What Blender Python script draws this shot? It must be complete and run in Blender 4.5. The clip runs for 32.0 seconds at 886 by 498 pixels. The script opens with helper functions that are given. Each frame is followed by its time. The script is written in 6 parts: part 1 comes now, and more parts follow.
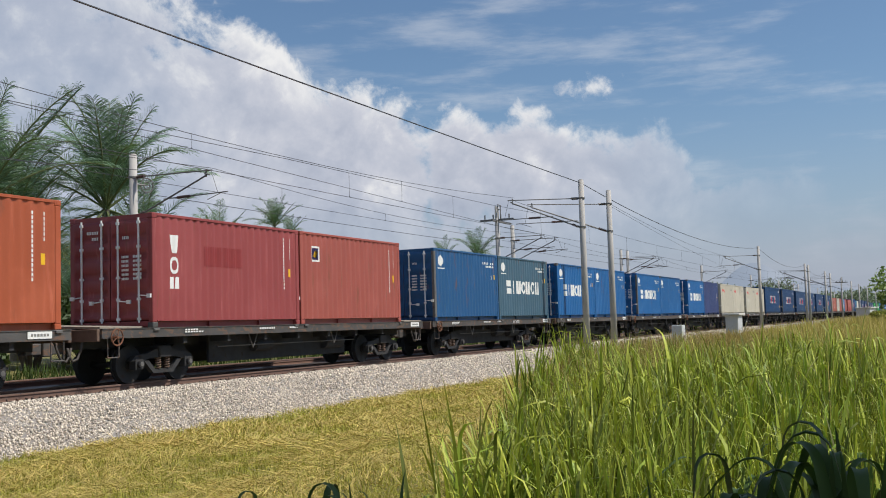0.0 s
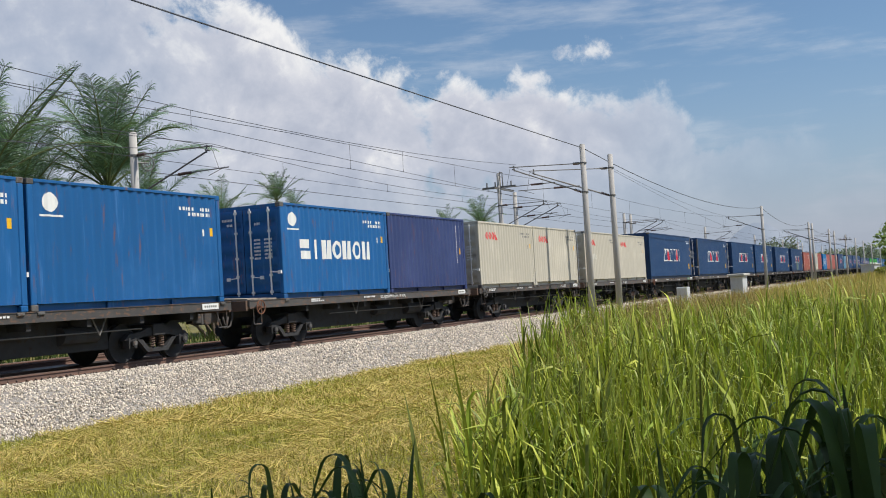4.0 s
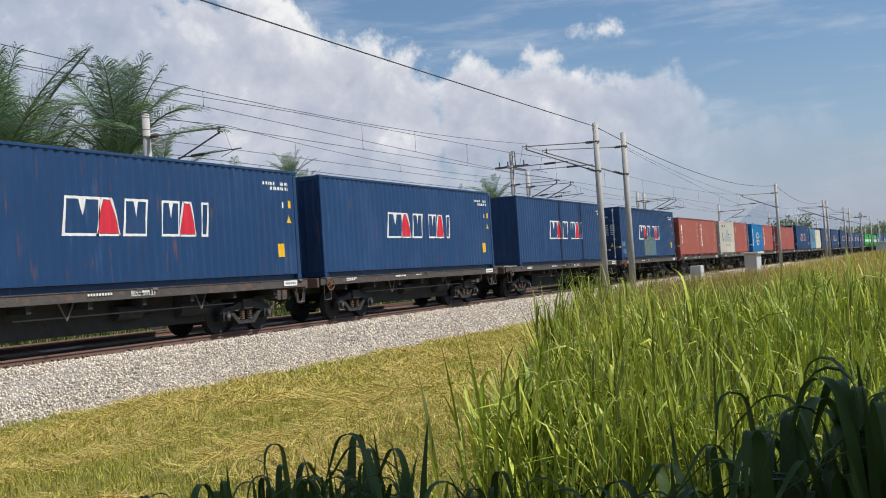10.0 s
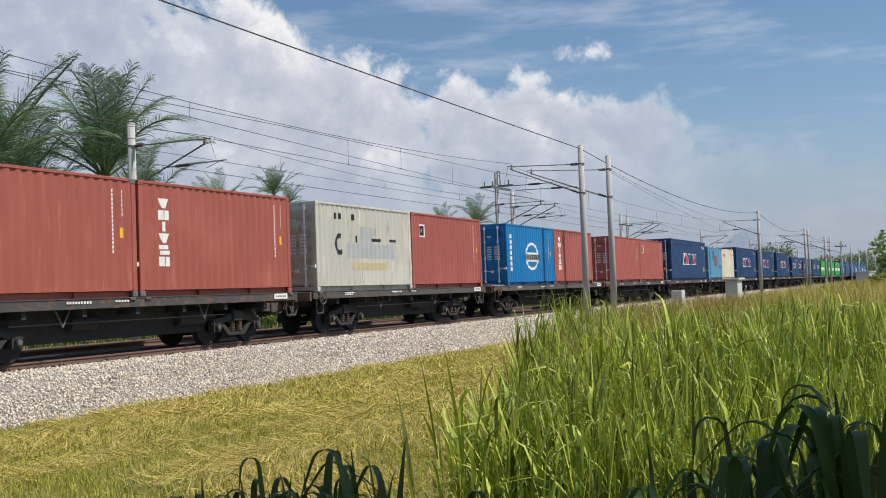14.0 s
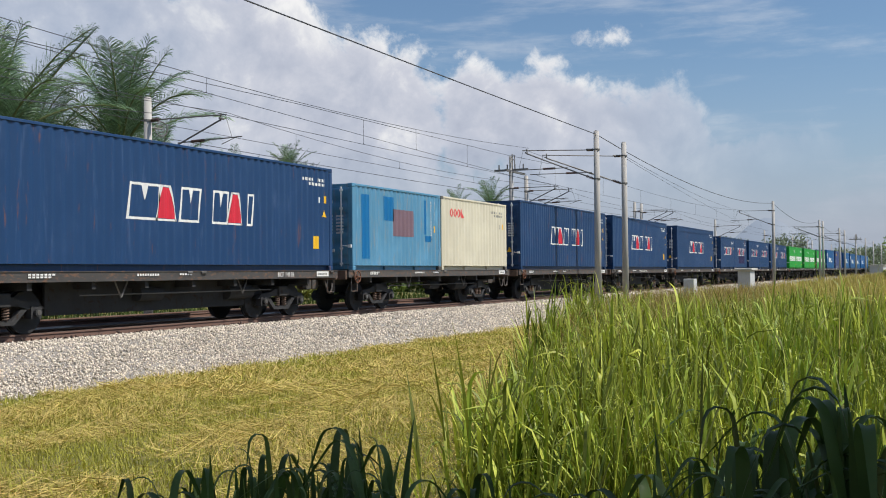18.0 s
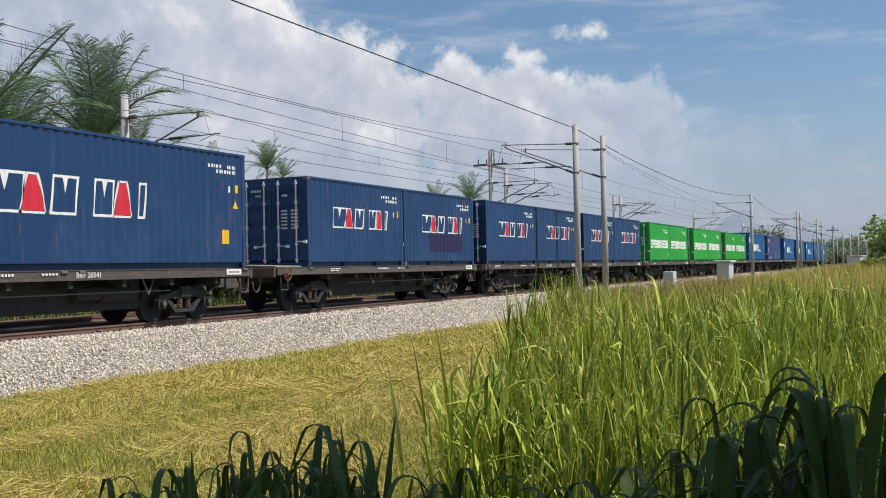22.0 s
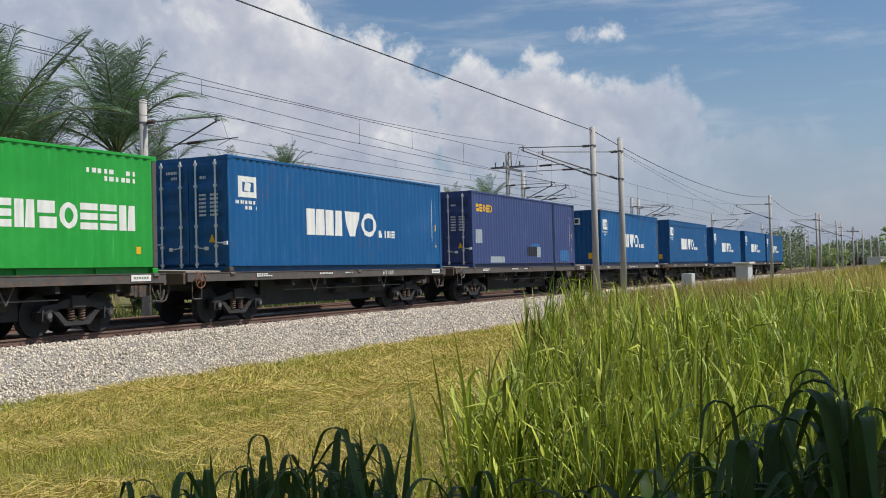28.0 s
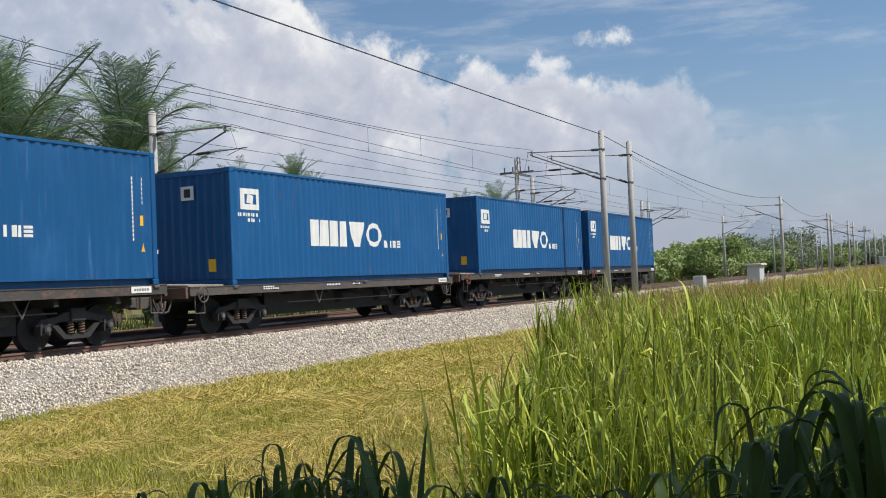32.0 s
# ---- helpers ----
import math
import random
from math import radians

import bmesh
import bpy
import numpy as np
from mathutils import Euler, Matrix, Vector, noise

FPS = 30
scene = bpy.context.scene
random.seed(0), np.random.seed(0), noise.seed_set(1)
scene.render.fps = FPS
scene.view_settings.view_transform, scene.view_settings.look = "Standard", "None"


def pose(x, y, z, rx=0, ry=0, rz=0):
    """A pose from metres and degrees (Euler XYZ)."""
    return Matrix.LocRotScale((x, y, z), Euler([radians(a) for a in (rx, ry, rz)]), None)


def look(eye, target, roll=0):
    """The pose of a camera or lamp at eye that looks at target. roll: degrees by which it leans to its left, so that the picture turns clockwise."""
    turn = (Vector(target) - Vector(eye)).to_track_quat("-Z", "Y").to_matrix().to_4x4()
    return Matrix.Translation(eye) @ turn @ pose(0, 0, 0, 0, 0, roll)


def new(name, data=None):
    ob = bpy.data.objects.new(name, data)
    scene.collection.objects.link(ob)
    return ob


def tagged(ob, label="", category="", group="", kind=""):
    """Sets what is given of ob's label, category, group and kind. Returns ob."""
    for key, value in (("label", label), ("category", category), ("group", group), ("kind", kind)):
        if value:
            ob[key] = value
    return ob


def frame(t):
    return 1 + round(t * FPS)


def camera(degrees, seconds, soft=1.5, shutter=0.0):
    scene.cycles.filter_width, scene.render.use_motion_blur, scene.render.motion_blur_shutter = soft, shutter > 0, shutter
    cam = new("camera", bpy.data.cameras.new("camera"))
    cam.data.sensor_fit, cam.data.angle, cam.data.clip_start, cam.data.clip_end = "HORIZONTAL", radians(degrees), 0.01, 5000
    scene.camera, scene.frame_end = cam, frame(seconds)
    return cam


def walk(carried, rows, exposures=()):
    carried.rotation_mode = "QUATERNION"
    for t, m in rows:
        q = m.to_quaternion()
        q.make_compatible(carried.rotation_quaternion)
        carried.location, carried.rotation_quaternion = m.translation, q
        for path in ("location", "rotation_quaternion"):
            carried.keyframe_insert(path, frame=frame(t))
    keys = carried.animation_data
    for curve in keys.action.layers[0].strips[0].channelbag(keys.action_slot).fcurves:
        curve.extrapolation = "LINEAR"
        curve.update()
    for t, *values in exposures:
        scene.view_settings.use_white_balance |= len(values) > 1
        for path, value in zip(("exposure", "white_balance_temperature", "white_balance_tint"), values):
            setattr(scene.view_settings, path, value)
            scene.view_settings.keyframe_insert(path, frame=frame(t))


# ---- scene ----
# ---- camera ----
EYE = (0.0, 0.0, 1.12)
cam = camera(45.82, 32.0, soft=1.0)
PATH = [(0, 94.09, 1.71, -65.28), (0.5, 93.84, 1.88, -65.15), (1, 93.76, 2.31, -64.98), (1.5, 93.8, 2.27, -65.12), (2, 93.56, 2.48, -65.28), (2.5, 93.25,
        2.84, -65.29), (3, 92.75, 3.23, -65.21), (3.5, 92.57, 3.36, -65.14), (5.5, 91.87, 3.42, -64.64), (6, 91.81, 3.4, -64.72), (6.5, 91.76, 3.56, -64.84),
        (7, 91.74, 3.6, -64.86), (7.5, 91.79, 3.53, -64.98), (8, 91.87, 3.47, -64.79), (8.5, 91.94, 3.44, -64.67), (9, 91.53, 3.39, -64.5), (9.5, 91.32, 3.75,
        -64.33), (10, 91.36, 3.69, -64.28), (10.5, 91.4, 3.66, -64.41), (11, 91.48, 3.74, -64.73), (11.5, 91.53, 3.66, -64.9), (12, 91.74, 3.58, -64.78),
        (12.5, 92.03, 3.15, -65.23), (13, 92.11, 2.55, -65.23), (13.5, 92.22, 2.21, -65.07), (14, 92.28, 2.13, -65.27), (14.5, 92.34, 2.18, -65.6), (16.5,
        92.48, 0.32, -65.12), (17, 91.99, 0.28, -64.9), (17.5, 91.77, 0.15, -64.78), (18, 91.32, 0.58, -64.63), (18.5, 91.18, 0.67, -64.5), (19, 91.16, 0.72,
        -64.36), (19.5, 91.18, 0.63, -64.53), (20, 91.07, 0.76, -64.68), (20.5, 90.93, 0.83, -64.72), (21, 90.98, 0.95, -65.02), (21.5, 91.06, 1.31, -65.44),
        (22, 91.04, 1.2, -65.7), (22.5, 91.04, 1.32, -65.53), (23, 91.07, 1.34, -65.41), (23.5, 91.13, 1.34, -65.29), (24, 91.2, 1.27, -65.24), (24.5, 91.27,
        1.51, -65.21), (25, 91.09, 1.5, -65.08), (25.5, 90.99, 1.5, -64.98), (27.5, 91.23, 1.5, -64.65), (28, 91.22, 1.4, -64.74), (28.5, 91.25, 1.36,
        -64.72), (29, 91.31, 1.56, -64.74), (29.5, 91.34, 1.63, -64.71), (30, 91.37, 1.67, -64.62), (30.5, 91.42, 1.89, -64.54), (31, 91.45, 1.99, -64.43),
        (31.5, 91.47, 2.12, -64.33), (32, 91.59, 2.33, -64.15)]
walk(cam, [(t, pose(*EYE, a, b, c)) for t, a, b, c in PATH],
     exposures=[(0.0, -0.02), (3.0, 0.04), (25.0, 0.05), (27.3, -0.10), (28.3, -0.10), (29.6, 0.06), (32.0, 0.05)])

# way of the train along the track: seconds, metres
RUN = [(0, 0.0), (1, 13.17), (2, 26.41), (3, 39.79), (6, 80.45), (7, 94.07), (8, 107.9), (9, 121.77), (10, 135.62), (11, 149.59), (12, 163.76), (13, 177.86),
       (14, 192.1), (17, 236.02), (18, 250.08), (19, 264.77), (20, 279.49), (21, 294.33), (22, 309.16), (23, 324.66), (24, 339.16), (25, 354.84), (28,
       399.8), (29, 415.2), (30, 430.75), (31, 446.65), (32, 461.77)]
movers = []          # thing, x at 0 s, y, z


# ---- world, sun ----
class Nodes:
    """Short calls for node trees."""

    def __init__(self, tree):
        self.t = tree

    def add(self, kind, **kw):
        n = self.t.nodes.new(kind)
        for k, v in kw.items():
            if k == "op":
                n.operation = v
            elif k == "dtype":
                n.data_type = v
            elif k == "blend":
                n.blend_type = v
        return n

    def put(self, sock, v):
        if isinstance(v, bpy.types.NodeSocket):
            self.t.links.new(v, sock)
        elif v is not None:
            sock.default_value = v

    def math(self, op, a, b=None, c=None, clamp=False):
        n = self.add("ShaderNodeMath", op=op)
        n.use_clamp = clamp
        for s, v in zip(n.inputs, (a, b, c)):
            self.put(s, v)
        return n.outputs[0]

    def vec(self, op, a, b=None):
        n = self.add("ShaderNodeVectorMath", op=op)
        self.put(n.inputs[0], a)
        self.put(n.inputs[1], b)
        return n.outputs["Value"] if op in ("LENGTH", "DOT_PRODUCT") else n.outputs[0]

    def noise(self, vector, scale, detail=4, rough=0.55, color=False, distortion=0.0):
        n = self.add("ShaderNodeTexNoise")
        self.put(n.inputs["Vector"], vector)
        n.inputs["Scale"].default_value, n.inputs["Detail"].default_value = scale, detail
        n.inputs["Roughness"].default_value, n.inputs["Distortion"].default_value = rough, distortion
        return n.outputs["Color" if color else 0]

    def ramp(self, fac, stops):
        n = self.add("ShaderNodeValToRGB")
        e = n.color_ramp.elements
        for i, (p, c) in enumerate(stops):
            el = e[i] if i < 2 else e.new(p)
            el.position, el.color = p, (*c, 1) if len(c) == 3 else c
        self.put(n.inputs[0], fac)
        return n.outputs[0]

    def step(self, v, lo, hi, to0=0.0, to1=1.0, smooth=True):
        n = self.add("ShaderNodeMapRange")
        n.interpolation_type = "SMOOTHSTEP" if smooth else "LINEAR"
        self.put(n.inputs[0], v)
        for i, x in enumerate((lo, hi, to0, to1)):
            n.inputs[i + 1].default_value = x
        return n.outputs[0]

    def mix(self, f, a, b, blend="MIX"):
        n = self.add("ShaderNodeMix", dtype="RGBA", blend=blend)
        self.put(n.inputs[0], f)
        for s, v in ((n.inputs[6], a), (n.inputs[7], b)):
            self.put(s, (*v, 1) if isinstance(v, tuple) and len(v) == 3 else v)
        return n.outputs[2]


SUN_AZ, SUN_EL = -76.0, 55.0        # from +x, towards +y; above the horizon


def build_world():
    w = bpy.data.worlds.new("sky")
    w.use_nodes = True
    scene.world = w
    t = w.node_tree
    t.nodes.clear()
    N = Nodes(t)
    sky = N.add("ShaderNodeTexSky")
    sky.sky_type, sky.sun_disc = "NISHITA", False
    sky.sun_elevation, sky.sun_rotation = radians(SUN_EL), radians(90 - SUN_AZ)
    sky.air_density, sky.dust_density, sky.ozone_density = 1.0, 0.8, 1.6
    way = N.add("ShaderNodeTexCoord").outputs["Generated"]
    sep = N.add("ShaderNodeSeparateXYZ")
    N.put(sep.inputs[0], way)
    u = N.math("MULTIPLY", N.math("ARCTAN2", sep.outputs[1], sep.outputs[0]), 57.2958)
    v = N.math("MULTIPLY", N.math("ARCSINE", sep.outputs[2]), 57.2958)
    comb = N.add("ShaderNodeCombineXYZ")
    N.put(comb.inputs[0], u)
    N.put(comb.inputs[1], v)
    uv = comb.outputs[0]
    n1 = N.noise(way, 11.0, 10, 0.60, distortion=0.25)
    n1s = N.noise(N.vec("ADD", way, (0.006, -0.016, 0.020)), 11.0, 10, 0.60, distortion=0.25)
    n2 = N.noise(way, 42.0, 7, 0.62)
    n3 = N.noise(N.vec("MULTIPLY", way, (1.0, 1.0, 3.2)), 3.2, 7, 0.6)
    # the cumulus bank over the track and the small cloud beside it: centre and radii in degrees
    d = None
    for cu, cv, ru, rv in ((46, 11, 15, 10.5), (37, 10, 8, 7.5), (31.5, 8.6, 5.0, 5.6), (28, 7.4, 4.6, 5.2), (23.6, 7.8, 3.0, 4.3),
                           (19.8, 7.4, 3.6, 4.2), (16, 5.8, 4.4, 4.0), (12.9, 6.2, 2.8, 3.6), (10.4, 4.9, 3.4, 2.9), (8.5, 4.6, 6.0, 3.4), (30, 1.5, 26, 7.0), (60, 4, 22, 9)):
        q = N.vec("MULTIPLY", N.vec("SUBTRACT", uv, (cu, cv, 0)), (1 / ru, 1 / rv, 0))
        e = N.math("SUBTRACT", 1.0, N.vec("LENGTH", q))
        d = e if d is None else N.math("SMOOTH_MAX", d, e, 0.05)
    d = N.math("ADD", d, N.math("MULTIPLY", N.math("SUBTRACT", n1, 0.5), 1.75))
    d = N.math("ADD", d, N.math("MULTIPLY", N.math("SUBTRACT", n2, 0.5), 0.55))
    small = N.vec("LENGTH", N.vec("MULTIPLY", N.vec("SUBTRACT", uv, (16.3, 12.5, 0)), (1 / 2.7, 1 / 1.25, 0)))
    small = N.math("SUBTRACT", 0.62, N.math("ADD", small, N.math("MULTIPLY", N.math("SUBTRACT", n2, 0.5), 1.9)))
    # fair-weather clouds over the rest of the sky
    far = N.vec("LENGTH", N.vec("MULTIPLY", N.vec("SUBTRACT", uv, (26, 5, 0)), (1 / 42, 1 / 20, 0)))
    rest = N.math("MULTIPLY", N.math("SUBTRACT", n3, 0.53), N.step(far, 0.9, 1.5, 0, 5))
    bank = N.math("MULTIPLY", N.step(d, 0.03, 0.34), N.math("MULTIPLY", N.math("MULTIPLY", N.step(u, 3.0, 20.0, 0.12, 1.0), N.step(u, 33.0, 45.0, 1.0, 0.70)), N.step(v, 1.0, 8.0, 0.30, 1.0)))
    mask = N.math("MAXIMUM", bank, N.math("MULTIPLY", N.step(small, 0.0, 0.55), 0.8))
    mask = N.math("MAXIMUM", mask, N.step(rest, 0.0, 0.5, 0, 0.9))
    wisp = N.noise(N.vec("MULTIPLY", way, (1.2, 1.6, 9.0)), 4.0, 7, 0.6)
    mask = N.math("MAXIMUM", mask, N.step(wisp, 0.47, 0.75, 0.0, 0.30))
    # bright rims, grey bodies
    lit = N.math("MULTIPLY", N.math("SUBTRACT", n1, n1s), 1.7)
    body = N.math("ADD", N.math("ADD", 0.36, lit), N.math("ADD", N.math("MULTIPLY", N.math("SUBTRACT", n2, 0.5), 0.34), N.math("MULTIPLY", N.step(d, 0.1, 0.5, 0.42, 0.0), N.step(v, 6.0, 11.0, 0.3, 1.0))))
    body = N.math("ADD", body, N.step(v, 3.0, 12.0, -0.05, 0.14))
    col = N.ramp(body, [(0.05, (0.400, 0.438, 0.540)), (0.34, (0.490, 0.525, 0.620)), (0.58, (0.590, 0.612, 0.69)), (0.88, (0.86, 0.86, 0.865))])
    blue = N.mix(1.0, sky.outputs[0], (0.080, 0.092, 0.101), "MULTIPLY")
    haze = N.step(v, -2.0, 13.0, 0.80, 0.0)
    blue = N.mix(haze, blue, (0.350, 0.405, 0.535))
    full = N.mix(mask, blue, col)
    low = N.step(v, 0.0, 6.0, 0.66, 0.0)
    full = N.mix(low, full, (0.395, 0.425, 0.51))
    bg = N.add("ShaderNodeBackground")
    N.put(bg.inputs[0], full)
    bg.inputs[1].default_value = 1.0
    out = N.add("ShaderNodeOutputWorld")
    t.links.new(bg.outputs[0], out.inputs[0])


build_world()
sun = new("sun", bpy.data.lights.new("sun", "SUN"))
sun.data.energy, sun.data.angle, sun.data.color = 4.5, radians(0.53), (1.0, 0.95, 0.87)
ce, se = math.cos(radians(SUN_EL)), math.sin(radians(SUN_EL))
SUN_DIR = Vector((ce * math.cos(radians(SUN_AZ)), ce * math.sin(radians(SUN_AZ)), se))
sun.matrix_world = look(SUN_DIR * 50, (0, 0, 0))


# ---- materials ----
def material(name, base, rough=0.6, metal=0.0, vary=0.18, scale=3.0, fine=40.0, bump=0.15, stain=None, stain_at=0.62, stretch=(1, 1, 1),
             island=0.0, thing=0.0, translucent=0.0, spec=0.4, stain2=None, stain2_k=0.75, stain_k=0.85, alt=None, streak=None):
    """Base colour with two scales of variation, stains of a second colour and fine relief."""
    m = bpy.data.materials.new(name)
    m.use_nodes = True
    t = m.node_tree
    N = Nodes(t)
    b = t.nodes["Principled BSDF"]
    co = N.add("ShaderNodeTexCoord").outputs["Object"]
    info = N.add("ShaderNodeObjectInfo")
    co = N.vec("ADD", co, N.vec("MULTIPLY", info.outputs["Random"], (37.0, 11.0, 5.0)))
    sco = N.vec("MULTIPLY", co, stretch)
    big = N.noise(sco, scale, 5, 0.6)
    small = N.noise(co, fine, 4, 0.6)
    k = N.math("ADD", N.math("MULTIPLY", big, vary * 1.6), N.math("MULTIPLY", small, vary * 0.9))
    k = N.math("ADD", k, 1.0 - vary * 1.25)
    if island:
        geo = N.add("ShaderNodeNewGeometry").outputs["Random Per Island"]
        k = N.math("MULTIPLY", k, N.step(geo, 0, 1, 1 - island, 1 + island, False))
    if thing:
        k = N.math("MULTIPLY", k, N.step(info.outputs["Random"], 0, 1, 1 - thing, 1 + thing, False))
    kk = N.add("ShaderNodeCombineXYZ")
    for i in range(3):
        N.put(kk.inputs[i], k)
    hue = (*base, 1)
    if alt:
        pick = N.math("FRACT", N.math("MULTIPLY", N.add("ShaderNodeNewGeometry").outputs["Random Per Island"], 17.3))
        hue = N.mix(N.math("ADD", N.math("MULTIPLY", pick, 0.75), N.math("MULTIPLY", N.math("SUBTRACT", big, 0.4), 0.9), clamp=True), hue, (*alt, 1))
    c = N.mix(1.0, hue, kk.outputs[0], "MULTIPLY")
    if stain:
        s = N.noise(sco, scale * 2.3, 6, 0.68)
        c = N.mix(N.step(s, stain_at, stain_at + 0.14, 0, stain_k), c, (*stain, 1))
    if stain2:
        s = N.noise(co, scale * 0.6, 5, 0.65)
        c = N.mix(N.step(s, 0.48, 0.72, 0, stain2_k), c, (*stain2, 1))
    if streak:
        s = N.noise(N.vec("MULTIPLY", co, (1.0, 1.0, 0.10)), 9.0, 4, 0.6)
        c = N.mix(N.math("MULTIPLY", N.step(s, 0.54, 0.74, 0, 0.55), N.step(big, 0.40, 0.62)), c, (*streak, 1))
    N.put(b.inputs["Base Color"], c)
    N.put(b.inputs["Roughness"], N.step(small, 0.2, 0.8, max(0.05, rough - 0.1), min(1, rough + 0.1)))
    b.inputs["Metallic"].default_value = metal
    b.inputs["Specular IOR Level"].default_value = spec
    if bump:
        bp = N.add("ShaderNodeBump")
        bp.inputs["Strength"].default_value, bp.inputs["Distance"].default_value = bump, 0.02
        N.put(bp.inputs["Height"], small)
        t.links.new(bp.outputs[0], b.inputs["Normal"])
    if translucent:
        tr = N.add("ShaderNodeBsdfTranslucent")
        N.put(tr.inputs[0], N.mix(1.0, c, (1.0, 1.05, 0.55, 1), "MULTIPLY"))
        mx = N.add("ShaderNodeMixShader")
        mx.inputs[0].default_value = translucent
        out = t.nodes["Material Output"]
        t.links.new(b.outputs[0], mx.inputs[1])
        t.links.new(tr.outputs[0], mx.inputs[2])
        t.links.new(mx.outputs[0], out.inputs[0])
    return m


def paint(name, base, rust=0.66, dirt=None):
    """Container paint: faded, streaked downwards, with rust here and there."""
    return material(name, base, rough=0.48, vary=0.16, scale=0.9, fine=22, bump=0.06, stain=dirt or (0.19, 0.080, 0.045), stain_at=rust - 0.085,
                    stretch=(3.2, 3.2, 0.42), thing=0.07, spec=0.35, stain_k=0.7, stain2=tuple(min(0.8, 0.022 + c * 1.30) for c in base), stain2_k=0.40,
                    streak=tuple(min(0.8, 0.055 + c * 1.45) for c in base))


P = {
    "orange": paint("orange_paint", (0.39, 0.092, 0.040)), "maroon": paint("maroon_paint", (0.275, 0.058, 0.058)),
    "red": paint("red_paint", (0.345, 0.088, 0.068)), "brown": paint("brown_red_paint", (0.34, 0.092, 0.068)),
    "brick": paint("brick_red_paint", (0.35, 0.090, 0.075)),
    "blue": paint("blue_paint", (0.010, 0.105, 0.30)), "blue2": paint("mid_blue_paint", (0.016, 0.085, 0.215)),
    "teal": paint("grey_teal_paint", (0.055, 0.115, 0.165)), "navy": paint("navy_paint", (0.0115, 0.048, 0.136), 0.675),
    "indigo": paint("indigo_paint", (0.033, 0.052, 0.155)), "beige": paint("beige_paint", (0.515, 0.478, 0.395), 0.74, (0.30, 0.27, 0.2)),
    "cream": paint("cream_paint", (0.61, 0.565, 0.44), 0.70, (0.33, 0.28, 0.2)), "pale": paint("pale_grey_paint", (0.52, 0.50, 0.44), 0.62, (0.24, 0.2, 0.15)),
    "sky": paint("light_blue_paint", (0.095, 0.27, 0.43), 0.60, (0.22, 0.27, 0.30)), "azure": paint("azure_paint", (0.0, 0.155, 0.40)),
    "green": paint("green_paint", (0.018, 0.315, 0.042), 0.74), "cobalt": paint("cobalt_paint", (0.005, 0.088, 0.250), 0.68),
    "mint": paint("faded_mint_paint", (0.20, 0.34, 0.24), 0.6),
    "violet": paint("violet_blue_paint", (0.043, 0.066, 0.185), 0.70),
}
WHITE = material("white_marking", (0.78, 0.78, 0.76), 0.5, vary=0.12, scale=4, bump=0)
REDM = material("red_marking", (0.62, 0.025, 0.05), 0.5, vary=0.12, scale=4, bump=0)
YELLOW = material("yellow_marking", (0.80, 0.46, 0.02), 0.5, vary=0.1, bump=0)
SALMON = material("faded_red_marking", (0.72, 0.09, 0.09), 0.5, vary=0.15, scale=6, bump=0)
GREYM = material("grey_marking", (0.22, 0.22, 0.21), 0.6, vary=0.2, bump=0)
PATCH = {k: material(k + "_patch", c, 0.5, vary=0.2, scale=2, bump=0.03) for k, c in {
    "olive": (0.115, 0.165, 0.165), "dusty_blue": (0.10, 0.17, 0.22), "dark_violet": (0.022, 0.017, 0.075), "light_grey": (0.32, 0.37, 0.42),
    "deep_blue": (0.0, 0.14, 0.36), "plum": (0.19, 0.12, 0.15), "clear_blue": (0.02, 0.13, 0.30), "dull_red": (0.25, 0.035, 0.035),
    "dark": (0.02, 0.022, 0.03), "faded_yellow": (0.50, 0.43, 0.25), "grey_smudge": (0.40, 0.41, 0.415), "chalky": (0.60, 0.575, 0.50), "mid_blue": (0.035, 0.15, 0.36)}.items()}
STEEL = material("wagon_steel", (0.078, 0.074, 0.072), 0.7, 0.0, vary=0.5, scale=2.4, fine=30, stain=(0.17, 0.095, 0.06), stain_at=0.50, stretch=(1, 1, 2), thing=0.2)
PLANK = material("worn_plate", (0.30, 0.26, 0.21), 0.8, vary=0.35, scale=4, fine=40, stain=(0.12, 0.09, 0.07), stain_at=0.52)
RUSTY = material("rust_stained_steel", (0.135, 0.088, 0.066), 0.8, 0.0, vary=0.4, scale=4, stain=(0.06, 0.05, 0.045), stain_at=0.55, thing=0.2)
DARK = material("running_gear_steel", (0.048, 0.048, 0.050), 0.85, 0.0, vary=0.4, scale=3, stain=(0.045, 0.030, 0.022), stain_at=0.55, spec=0.15)
CASTING = material("corner_casting_steel", (0.13, 0.125, 0.12), 0.6, 0.3, vary=0.3, stain=(0.10, 0.05, 0.03), stain_at=0.55, thing=0.3)
GALV = material("galvanised_bar", (0.80, 0.80, 0.79), 0.5, 0.0, vary=0.2, bump=0.03)
RUST = material("rusty_iron", (0.19, 0.085, 0.05), 0.8, 0.1, vary=0.3, scale=6, stain=(0.05, 0.04, 0.035), stain_at=0.55)
RAIL = material("rail_steel", (0.205, 0.125, 0.096), 0.7, 0.2, vary=0.2, scale=2, stretch=(0.4, 3, 3))
RAILTOP = material("rail_head_steel", (0.17, 0.12, 0.10), 0.5, 0.4, vary=0.2, scale=2, stretch=(0.3, 3, 3))
RUBBER = material("black_rubber", (0.07, 0.062, 0.058), 0.8, bump=0)
MAST = material("weathered_concrete_mast", (0.43, 0.41, 0.385), 0.85, vary=0.22, scale=1.2, fine=30, stain=(0.34, 0.32, 0.29), stain_at=0.62, stretch=(2, 2, 0.5))
